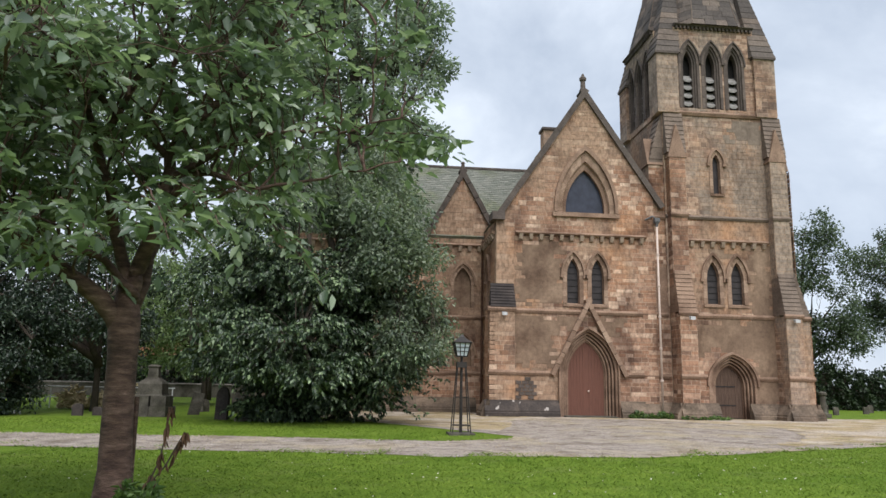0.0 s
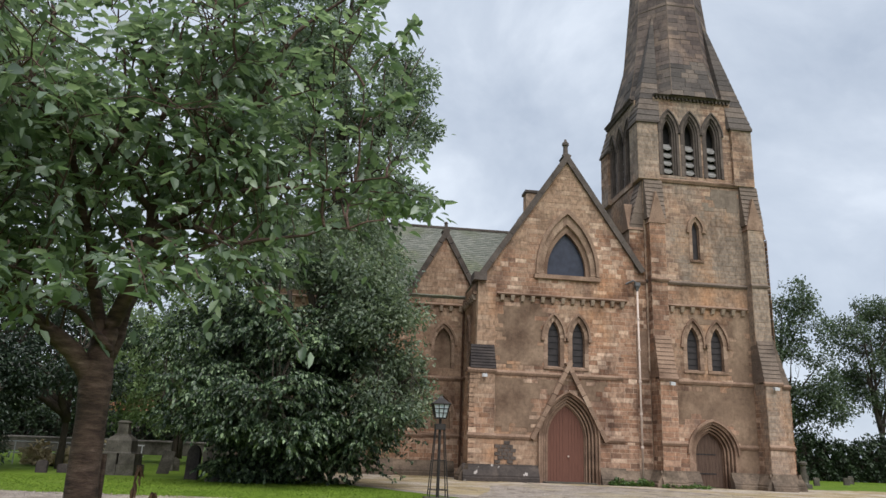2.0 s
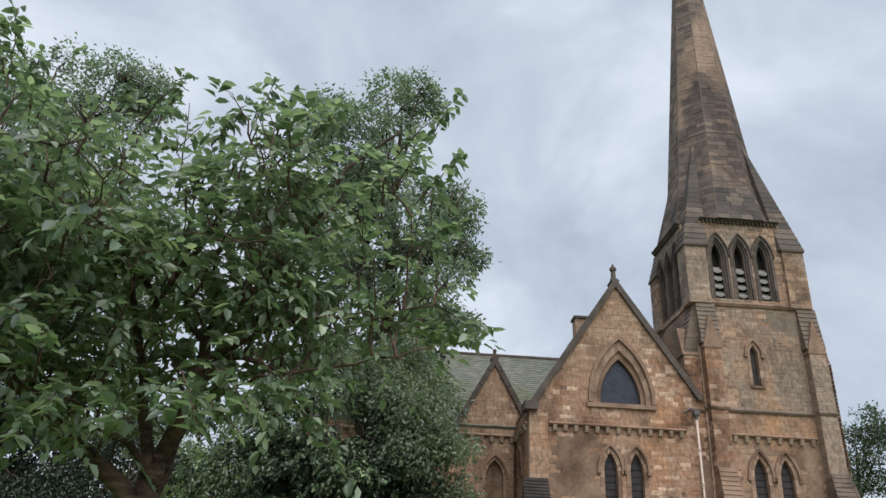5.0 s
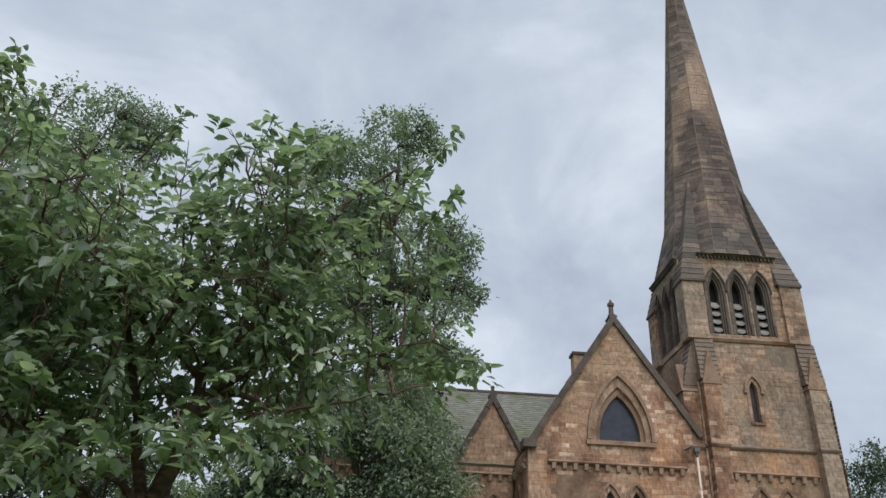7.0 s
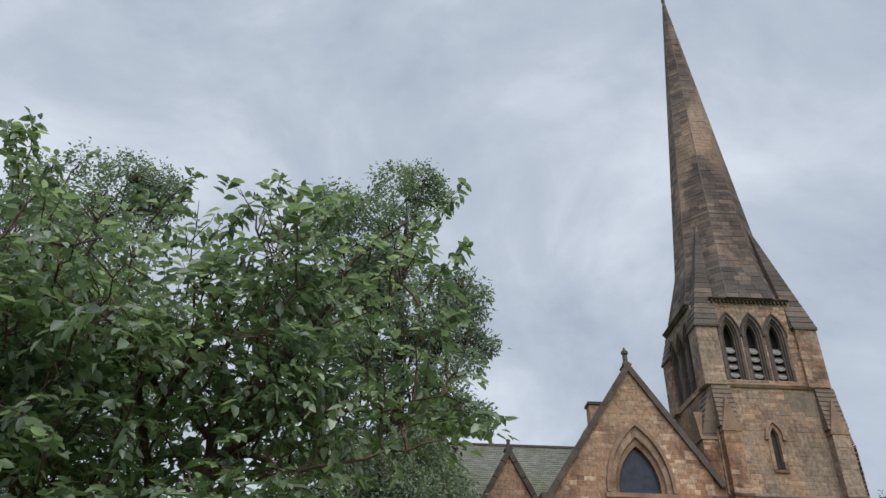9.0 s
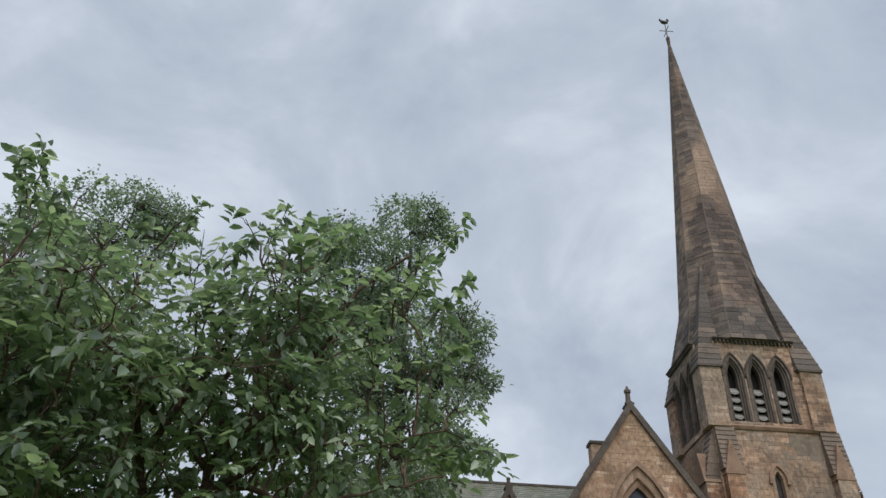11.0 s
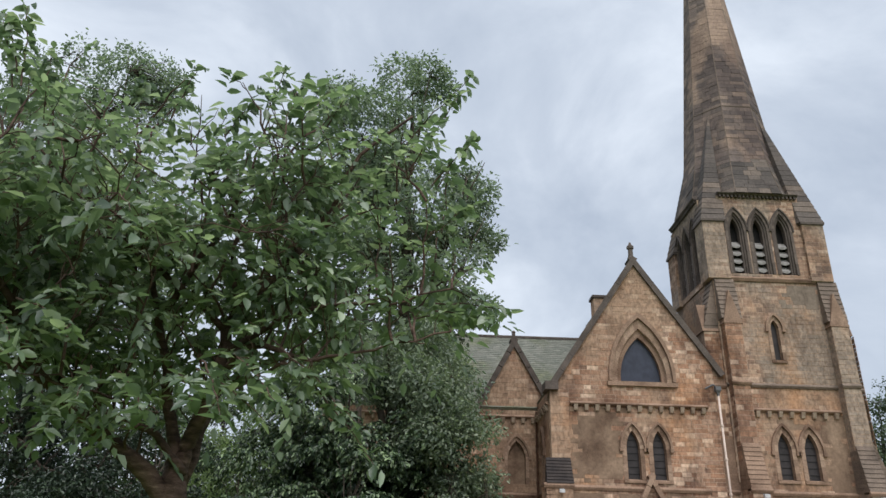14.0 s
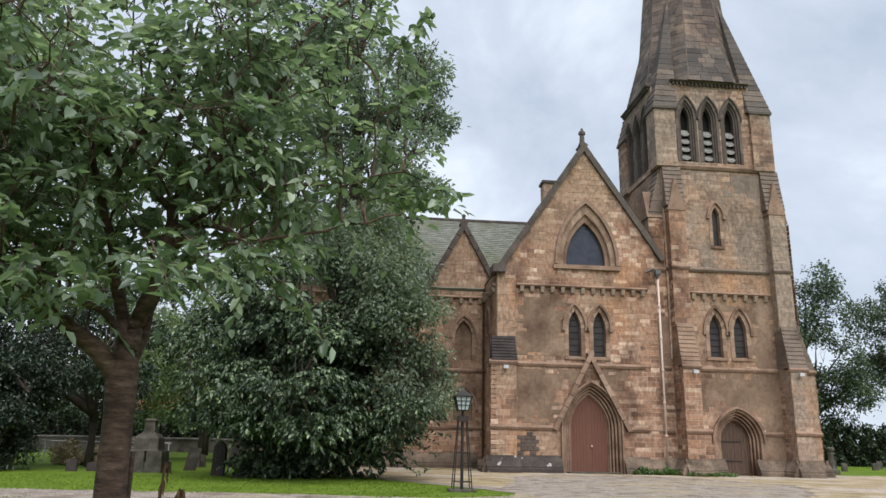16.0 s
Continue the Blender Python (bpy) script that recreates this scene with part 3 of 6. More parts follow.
# ---- the church ----
church = tagged(new("church"), "tall sandstone Gothic church with a broach spire beside gravel", "church")
YG, YN = 38.0, 42.0
F, FN = front(YG), front(YN)
GX = 11.65  # middle of the gabled front


def gable_bounds(z):
    if z <= 10.6:
        return (6.6, 15.5)
    s = 6.75 + (z - 10.6) * 4.9 / 7.35
    return (min(s, GX), max(min(15.5, 2 * GX - s), GX))


lancets = [(10.87, 0.34, 7.5, 8.42, 5.96), (12.23, 0.34, 7.5, 8.42, 5.96)]
rose = (11.64, 1.3, 11.2, 13.9, 11.0)
DOOR = (1.0, 2.25, 3.98, 0.0)
front_wall = masonry("front_wall", church, F, "front", gable_bounds, 0.0, 17.9, [(GX, 1.55, 2.25, 4.59, 0.0), *lancets, rose], near=300, near_below=5.6, render=[(7.7, 10.3, 5.9, 9.2), (7.7, 9.9, 2.6, 5.3), (9.9, 11.2, 4.6, 5.3), (12.0, 13.4, 4.2, 5.3)],
                     label="gabled front wall of orange-brown coursed sandstone")
for w in lancets:
    window(church, F, *(w[0], w[1], w[4], w[2], w[3]))

# the large pointed window in the gable, with two moulded orders
bag = Bag()
big, mid_arch, outer, hood = (1.1, 11.2, 13.5, 11.0), (1.34, 11.2, 13.95, 11.0), (1.62, 11.2, 14.55, 11.0), (1.8, 11.2, 14.86, 11.0)
big_l, mid_l, outer_l, hood_l = (arch_line(*v, 0.0, 12) for v in (big, mid_arch, outer, hood))
between(bag, F, rose[0], big_l, mid_l, -0.5, -0.14)
gable_window = bag.make("window", M_DRESS, church, "wide pointed gable window with dark blue glass")
voussoirs(gable_window, F, rose[0], mid_l, outer_l, -0.4, 0.03, M_DRESSED)
bag = Bag()
between(bag, F, rose[0], outer_l, hood_l, -0.03, 0.18)
bag.make("hood_mould", M_DRESS, gable_window)
bag = Bag()
bag.box(9.75, 13.5, 37.84, 38.2, 10.74, 10.97)
bag.make("sill", M_DRESS, gable_window)
bm = bmesh.new()
bm.faces.new([bm.verts.new(F(rose[0] + u, -0.36, z)) for u, z in arch_line(*big, 0.0, 14)])
part("pane", bm, M_BLUEGLASS, gable_window)
# bands
string_course("string_course", church, F, 7.6, 10.55, 5.55)
string_course("string_course", church, F, 10.55, 14.7, 5.55)
string_course("plinth_band", church, F, 7.6, 9.6, 2.28)
string_course("plinth_band", church, F, 13.75, 14.7, 2.28)
corbel_table(church, F, 7.7, 15.0, 9.55, 13)


def plinth(parent, face, u0, u1, h=0.85, out=0.4, mat=None):
    bag = Bag()
    extrude(bag, face, u0, u1, [(-0.02, -0.2), (out + 0.05, -0.2), (out + 0.05, 0.2), (out, 0.24), (out, 0.32), (0.12, h - 0.08), (0.1, h), (-0.02, h)])
    return bag.make("plinth", mat or M_PLINTH, parent, "weathered sloping stone plinth")


plinth(church, F, 7.6, 10.0, mat=M_SOOTY)
plinth(church, F, 13.3, 14.7)

# bare dark stones where the cement has fallen off
for row in range(6):
    z0, shift = 0.9 + row * 0.19, 0.16 * (row % 2)
    for col in range(3):
        u0 = 7.72 + shift + col * 0.33
        if (row, col) in ((5, 0), (5, 2), (0, 1)):
            continue
        bag = Bag()
        bag.hexa([F(u, d, z) for d in (-0.02, 0.05) for u, z in ((u0, z0), (u0 + 0.3, z0), (u0 + 0.3, z0 + 0.165), (u0, z0 + 0.165))])
        bag.make("bare_stone", M_DARK, front_wall)

# gable coping, kneeler and finial
coping = tagged(new("gable_coping"), "dark weathered gable coping")
coping.parent = church
for s in (-1, 1):
    a, b = Vector((GX + s * 5.05, 0, 10.72)), Vector((GX, 0, 18.28))
    n = 9
    for i in range(n):
        p, q = a.lerp(b, i / n + 0.0008), a.lerp(b, (i + 1) / n - 0.0008)
        if s > 0 and q.x > 15.9:
            continue
        t = (b - a).normalized()
        up = Vector((-t.z, 0, t.x)) * (0.42 if s > 0 else -0.42)
        if up.z < 0:
            up = -up
        bag, yf = Bag(), 37.84 + s * 0.006
        bag.hexa([(p.x, yf, p.z), (q.x, yf, q.z), (q.x - up.x * 0.75, yf, q.z - up.z * 0.75), (p.x - up.x * 0.75, yf, p.z - up.z * 0.75),
                  (p.x, 38.7, p.z), (q.x, 38.7, q.z), (q.x - up.x * 0.75, 38.7, q.z - up.z * 0.75), (p.x - up.x * 0.75, 38.7, p.z - up.z * 0.75)])
        bag.make("coping_stone", M_DARK, coping)
bag = Bag()
bag.box(6.35, 7.05, 37.55, 38.7, 10.35, 10.78)
bag.make("kneeler", M_DARK, church)
bag = Bag()
bag.lathe((GX, 38.2, 18.05), [(0, 0.24), (0.25, 0.2), (0.3, 0.15), (0.75, 0.13), (0.8, 0.2), (0.95, 0.2), (1.05, 0.1), (1.2, 0.05)], 8)
bag.make("finial", M_DARK, church, "small stone finial on the gable")

# the corner pier of the front
pier = masonry("corner_pier", church, front(37.35), "front", lambda z: (6.2, 7.55), 0.0, 5.5, thick=0.7, near=150, label="pale stone corner pier with a dark sloping offset")
masonry("pier_upper", pier, front(37.8), "front", lambda z: (6.62, 7.6), 6.9, 10.4, thick=0.3, near=100)
masonry("flank", pier, left(6.2), "side", lambda z: (37.35, 38.6), 0.0, 5.5, backing=True, thick=0.3)
weathering(pier, front(37.8), 6.25, 7.6, 5.62, 6.9, 0.5, 0.05, 0.06, 8, M_SOOT)
string_course("string_course", pier, front(37.35), 6.1, 7.62, 5.55)
string_course("plinth_band", pier, front(37.35), 6.15, 7.6, 2.28)
plinth(pier, front(37.35), 5.95, 7.7, mat=M_SOOTY)
plinth(pier, left(6.2), 37.1, 38.6)

# side wall of the gabled front, and the roof behind it
side = masonry("side_wall", church, left(6.6), "side", lambda z: (38.05, 42.0), 0.0, 10.4, [(40.2, 0.4, 7.4, 8.4, 5.9)], thick=0.5, near=150, label="side wall of the gabled front")
window(church, left(6.6), 40.2, 0.4, 5.9, 7.4, 8.4)
corbel_table(church, left(6.6), 38.1, 41.9, 9.55, 7)
string_course("string_course", church, left(6.6), 38.6, 41.95, 5.45)


def slates(name, parent, p00, p10, p01, p11, rows, size=0.32, label="", skip=None):
    """Slate courses on a roof plane: p00 to p10 along the eaves, p01 to p11 along the ridge."""
    bag = Bag()
    p00, p10, p01, p11 = (Vector(p) for p in (p00, p10, p01, p11))
    n = (p10 - p00).cross(p01 - p00).normalized()
    if n.z < 0:
        n = -n
    bag.hexa([p - n * 0.16 for p in (p00, p10, p11, p01)] + [p - n * 0.01 for p in (p00, p10, p11, p01)])
    for r in range(rows):
        a, b = r / rows, (r + 1.25) / rows
        s0, s1, e0, e1 = p00.lerp(p01, a), p00.lerp(p01, min(1, b)), p10.lerp(p11, a), p10.lerp(p11, min(1, b))
        count = max(1, int((e0 - s0).length / size))
        for i in range(count):
            u, v = (i + (r % 2) * 0.5) / count, min(1, (i + 0.96 + (r % 2) * 0.5) / count)
            if v - u < 0.2 / count:
                continue
            lift = rng.uniform(0.02, 0.035)
            q = [s0.lerp(e0, u), s0.lerp(e0, v), s1.lerp(e1, v), s1.lerp(e1, u)]
            bag.hexa([c - n * 0.005 for c in q] + [q[0] + n * lift, q[1] + n * lift, q[2] + n * 0.006, q[3] + n * 0.006])
    return bag.make(name, M_SLATE, parent, label)


slates("roof", church, (6.6, 38.6, 10.5), (6.6, 50.0, 10.5), (GX, 38.6, 18.0), (GX, 50.0, 18.0), 30, 0.4, "steep slate roof behind the gable")
slates("roof", church, (16.7, 38.6, 10.5), (16.7, 50.0, 10.5), (GX, 38.6, 18.0), (GX, 50.0, 18.0), 20, 1.0)

# the nave behind, with its small gable
def nave_bounds(z):
    if z <= 10.1:
        return (-6.0, 6.6)
    s = 3.05 + (z - 10.1) * 2.25 / 4.0
    return (min(s, 5.3), max(min(2 * 5.3 - s, 6.9), 5.3))


nave_lancet = (5.36, 0.5, 7.3, 8.35, 6.0)
nave_low = (5.36, 0.55, 3.2, 4.3, 2.6)
nave = masonry("nave_wall", church, FN, "front", nave_bounds, 0.0, 14.1, [nave_lancet, nave_low], thick=0.6, near=300, near_below=9.0, label="nave wall of stained sandstone with a small gable")
for cx, a, spring, apex, sill in (nave_lancet, nave_low):
    bag = Bag()
    bag.box(cx - a - 0.05, cx + a + 0.05, 42.22, 42.4, sill, apex)
    bag.make("blind_infill", M_COAT, church, "stone infill of a blocked pointed window")
for w in (nave_lancet, nave_low):
    bag = Bag()
    ring(bag, FN, w[0], (w[1], w[2], w[3], w[2]), 0.18, 0.3, -0.03, 0.14)
    ob = bag.make("window_surround", M_DRESS, church, "pointed stone surround of a blocked window")
    ring_stones(ob, FN, w[0], (w[1], w[2], w[3], w[4]), 0.0, 0.18, -0.3, 0.04, M_DRESSED)
corbel_table(church, FN, -6.0, 6.6, 9.5, 22)
string_course("string_course", church, FN, -6.0, 6.5, 5.45)
string_course("plinth_band", church, FN, -6.0, 6.5, 2.25)
plinth(church, FN, -6.0, 6.2)
nb = masonry("buttress", church, front(41.3), "front", lambda z: (1.7, 2.6), 0.0, 8.0, thick=0.75, label="nave buttress with a sooty base")
plinth(nb, front(41.3), 1.55, 2.75, 0.9, 0.3)
weathering(nb, FN, 1.75, 2.55, 8.0, 9.0, 0.6, 0.05)
small_coping = tagged(new("gable_coping"), "dark coping of the small gable")
small_coping.parent = church
for s in (-1, 1):
    a, b = Vector((5.3 + s * 2.45, 0, 10.0)), Vector((5.3, 0, 14.45))
    for i in range(5):
        p, q = a.lerp(b, i / 5 + 0.004), a.lerp(b, (i + 1) / 5 - 0.004)
        t = (b - a).normalized()
        up = Vector((-t.z, 0, t.x))
        up = up if up.z > 0 else -up
        up = up * 0.3
        bag = Bag()
        bag.hexa([(p.x, 41.84 + s * 0.006, p.z), (q.x, 41.84 + s * 0.006, q.z), (q.x - up.x, 41.84 + s * 0.006, q.z - up.z), (p.x - up.x, 41.84 + s * 0.006, p.z - up.z),
                  (p.x, 42.6, p.z), (q.x, 42.6, q.z), (q.x - up.x, 42.6, q.z - up.z), (p.x - up.x, 42.6, p.z - up.z)])
        bag.make("coping_stone", M_DARK, small_coping)
bag = Bag()
bag.lathe((5.3, 42.2, 14.3), [(0, 0.16), (0.2, 0.13), (0.45, 0.1), (0.5, 0.14), (0.6, 0.08)], 8)
bag.make("finial", M_DARK, church)
slates("roof", church, (-6.0, 41.9, 10.2), (16.0, 41.9, 10.2), (-6.0, 50.0, 16.85), (16.0, 50.0, 16.85), 34, 0.36, "grey-green slate nave roof")
slates("roof", church, (-6.0, 58.1, 10.2), (16.0, 58.1, 10.2), (-6.0, 50.0, 16.85), (16.0, 50.0, 16.85), 12, 1.2)
slates("roof", church, (2.9, 42.6, 10.0), (2.9, 47.2, 10.0), (5.3, 42.6, 14.3), (5.3, 47.2, 14.3), 16, 0.36)
slates("roof", church, (7.7, 42.6, 10.0), (7.7, 47.2, 10.0), (5.3, 42.6, 14.3), (5.3, 47.2, 14.3), 16, 0.36)
bag = Bag()
for i in range(24):
    bag.beam((-6 + i * 0.72, 50, 16.9), (-6 + (i + 0.97) * 0.72, 50, 16.9), 0.26, 0.16)
bag.make("ridge_tiles", M_DARK, church)
bag = Bag()
bag.box(-6.0, -5.5, 42.6, 57.6, 0, 10.2)
bag.box(-6.0, 16.0, 57.4, 58.0, 0, 10.2)
bag.hexa([(-6, 42.2, 10.1), (-6, 57.8, 10.1), (-6, 50.1, 16.7), (-6, 49.9, 16.7), (-5.6, 42.2, 10.1), (-5.6, 57.8, 10.1), (-5.6, 50.1, 16.7), (-5.6, 49.9, 16.7)])
bag.make("rear_wall", M_MORTAR, church)
chim = masonry("chimney", church, front(45.6), "front", lambda z: (11.15, 12.3), 14.0, 18.5, thick=0.9, mat=M_TSTONES, label="small square stone chimney")
bag = Bag()
bag.box(11.05, 12.4, 45.5, 46.6, 18.5, 18.68)
bag.make("cap", M_DARK, chim)

# ---- main door with its gabled surround ----
bag = Bag()
for k, (o0, o1, d) in enumerate(((-0.02, 0.04, -0.5), (0.04, 0.12, -0.38), (0.12, 0.17, -0.52), (0.17, 0.26, -0.26), (0.26, 0.31, -0.46), (0.31, 0.40, -0.13), (0.40, 0.45, -0.34), (0.45, 0.57, 0.03), (0.57, 0.65, 0.2))):
    bag = Bag()
    ring(bag, F, GX, DOOR, o0, o1, -0.62, d, n=12)
    if k:
        bag.make("arch_order", M_DRESS, doorcase)
    else:
        doorcase = bag.make("doorcase", M_DRESS, church, "deep pointed doorcase of moulded sandstone orders")
for s in (-1, 1):
    a, b = Vector((GX + s * 2.12, 0, 2.2)), Vector((GX, 0, 6.28))
    for i in range(7):
        p, q = a.lerp(b, i / 7 + 0.003), a.lerp(b, (i + 1) / 7 - 0.003)
        t = (b - a).normalized()
        up = Vector((-t.z, 0, t.x))
        up = (up if up.z > 0 else -up) * 0.24
        bag = Bag()
        bag.hexa([(p.x, 37.72 + s * 0.006, p.z), (q.x, 37.72 + s * 0.006, q.z), (q.x - up.x, 37.72 + s * 0.006, q.z - up.z), (p.x - up.x, 37.72 + s * 0.006, p.z - up.z),
                  (p.x, 38.05, p.z), (q.x, 38.05, q.z), (q.x - up.x, 38.05, q.z - up.z), (p.x - up.x, 38.05, p.z - up.z)])
        bag.make("gablet_stone", M_DRESSED, doorcase)
leafs = []
for s in (-1, 1):
    host = None
    n = 6
    for k in range(n):
        u0, u1 = k / n, (k + 1) / n - 0.008
        z1, z2 = (min(3.95, next((z / 100 for z in range(400, 0, -2) if arch_half(1.0, 2.25, 3.98, z / 100) >= u), 0)) for u in (u0, u1))
        bag = Bag()
        bag.hexa([(GX + s * u0, 38.62, 0.08), (GX + s * u1, 38.62, 0.08), (GX + s * u1, 38.62, z2), (GX + s * u0, 38.62, z1),
                  (GX + s * u0, 38.54, 0.08), (GX + s * u1, 38.54, 0.08), (GX + s * u1, 38.54, z2), (GX + s * u0, 38.54, z1)])
        ob = bag.make("door_leaf" if host is None else "board", M_DOOR, host or church, "red-brown boarded door leaf" if host is None else "")
        host = host or ob
    leafs.append(host)
bag = Bag()
bag.lathe((0, 0, 0), [(0, 0.02), (0.05, 0.03), (0.08, 0.055), (0.12, 0.045), (0.14, 0.02)], 10)
knob = bag.make("door_knob", M_PIPE, leafs[1])
knob.matrix_basis = pose(GX + 0.12, 38.54, 1.35, 90)
bag = Bag()
bag.box(GX - 1.35, GX + 1.35, 37.5, 38.6, -0.1, 0.08)
bag.box(GX - 1.6, GX + 1.6, 37.2, 37.5, -0.1, 0.02)
bag.make("doorstep", M_GRAVE, church, "worn stone doorstep")

# ---- tower ----
TX, TY, HX, HY = 19.5, 41.0, 3.58, 3.1
tdoor = (19.62, 0.78, 1.75, 2.85, 0.0)
tl = [(18.78, 0.36, 7.55, 8.55, 6.16), (20.18, 0.36, 7.55, 8.55, 6.16)]
slit = (19.28, 0.22, 14.2, 14.75, 12.45)
tower = masonry("tower_wall", church, F, "front", lambda z: (16.3, 22.9), 0.0, 11.0, [(19.62, 1.3, 1.75, 3.39, 0.0), *tl], near=300, near_below=9.0, mat=M_STONES, render=[(20.8, 22.3, 0.6, 9.2), (17.4, 20.9, 3.4, 5.3), (18.3, 20.8, 8.9, 9.3)], label="tower front of brown sandstone blocks")
masonry("tower_upper_wall", church, F, "front", lambda z: (16.3, 22.9), 11.0, 17.1, [slit], mat=M_TSTONES, near=250, render=[(20.2, 22.4, 15.6, 16.9)], coat_mat=M_GREYCOAT, label="upper tower wall of greyer sandstone")
for w in tl:
    window(church, F, w[0], w[1], w[4], w[2], w[3])
window(church, F, slit[0], slit[1], slit[4], slit[2], slit[3], band=0.19, label="narrow slit window high in the tower", bars=False)
bag = Bag()
T = (0.78, 1.75, 2.85, 0.0)
for o0, o1, d in ((-0.02, 0.03, -0.52), (0.03, 0.12, -0.36), (0.12, 0.17, -0.5), (0.17, 0.26, -0.24), (0.26, 0.31, -0.44), (0.31, 0.4, -0.12), (0.4, 0.45, -0.32), (0.45, 0.58, 0.03)):
    bag = Bag()
    ring(bag, F, tdoor[0], T, o0, o1, -0.6, d, n=10)
    if o0 > 0:
        bag.make("arch_order", M_DRESS, tcase)
    else:
        tcase = bag.make("doorcase", M_DRESS, church, "pointed moulded doorcase of the tower door")
bag = Bag()
ring(bag, F, tdoor[0], (0.78, 1.75, 2.85, 1.75), 0.58, 0.7, -0.03, 0.17, n=10)
bag.make("hood_mould", M_DRESS, tcase)
host = None
for k in range(8):
    u0, u1 = -0.78 + k * 0.195, -0.78 + (k + 1) * 0.195 - 0.01
    zs = [next((z / 100 for z in range(285, 0, -2) if arch_half(0.78, 1.75, 2.85, z / 100) >= abs(u)), 1.7) for u in (u0, u1)]
    bag = Bag()
    bag.hexa([(tdoor[0] + u0, 38.64, 0.05), (tdoor[0] + u1, 38.64, 0.05), (tdoor[0] + u1, 38.64, zs[1]), (tdoor[0] + u0, 38.64, zs[0]),
              (tdoor[0] + u0, 38.57, 0.05), (tdoor[0] + u1, 38.57, 0.05), (tdoor[0] + u1, 38.57, zs[1]), (tdoor[0] + u0, 38.57, zs[0])])
    ob = bag.make("tower_door" if host is None else "board", M_OLDDOOR, host or church, "old dark boarded door in the tower" if host is None else "")
    host = host or ob
for z in (0.7, 1.7):
    bag = Bag()
    bag.box(tdoor[0] - 0.74, tdoor[0] + 0.4, 38.545, 38.575, z, z + 0.07)
    bag.make("hinge", M_IRON, host, "long iron strap hinge")
string_course("string_course", church, F, 17.2, 22.3, 5.55)
string_course("plinth_band", church, F, 17.2, 18.2, 2.28)
string_course("plinth_band", church, F, 21.05, 22.3, 2.2)
corbel_table(church, F, 17.3, 22.1, 9.5, 8)
string_course("offset_band", church, F, 16.2, 22.9, 11.05, 0.15, 0.14, M_WEATH)
string_course("belfry_sill", church, F, 17.0, 22.1, 17.2, 0.2, 0.16)
plinth(church, F, 17.2, 18.75)
plinth(church, F, 20.5, 22.3)
masonry("tower_side_wall", church, left(16.2), "side", lambda z: (38.0, TY + HY), 6.0, 17.1, thick=0.6, mat=M_TSTONES, label="side wall of the tower")
bag = Bag()
bag.box(22.4, 22.9, 38.6, TY + HY, 0, 17.1)
bag.box(16.3, 22.9, TY + HY - 0.5, TY + HY, 0, 22.6)
bag.box(16.3, 22.9, 38.6, TY + HY, 17.0, 17.1)
bag.make("tower_back_wall", M_MORTAR, church)

FL = lambda x, base: (lambda u, d, z: (x - d, base - u, z))
FR = lambda x, base: (lambda u, d, z: (x + d, base - u, z))
# pairs of buttresses at the two front corners
for x0, x1 in ((16.3, 17.22), (22.2, 23.12)):
    b = buttress(church, F, [FL(x0, YG), FR(x1, YG)], x0, x1, [(0.0, 5.5, 1.15), (5.5, 14.3, 0.55)], mat=M_STONES if x0 < 20 else M_TSTONES, label="tower buttress with stepped offsets and a gablet")
    weathering(b, F, x0 - 0.05, x1 + 0.05, 5.6, 7.9, 1.15, 0.58, 0.06, 10, M_DRESS if x0 < 20 else M_WEATH)
    string_course("string_course", b, front(YG - 1.15), x0 - 0.08, x1 + 0.08, 5.55)
    string_course("plinth_band", b, front(YG - 1.15), x0 - 0.06, x1 + 0.06, 2.25)
    plinth(b, front(YG - 1.15), x0 - 0.2, x1 + 0.2)
    plinth(b, left(x0), YG - 1.4, YG)
    string_course("offset_band", b, front(YG - 0.55), x0 - 0.06, x1 + 0.06, 11.05, 0.16, 0.12, M_WEATH if x0 > 20 else M_DRESS)
    m = (x0 + x1) / 2
    bag = Bag()
    bag.hexa([(m - 0.54, 38.1, 14.3), (m + 0.54, 38.1, 14.3), (m + 0.01, 38.1, 16.25), (m - 0.01, 38.1, 16.25),
              (m - 0.54, 37.4, 14.3), (m + 0.54, 37.4, 14.3), (m + 0.01, 37.45, 16.25), (m - 0.01, 37.45, 16.25)])
    bag.make("gablet", M_DRESS, b)
    weathering(b, F, x0 - 0.1, x1 + 0.1, 14.6, 17.1, 0.5, 0.1, 0.02, 9, M_WEATH)
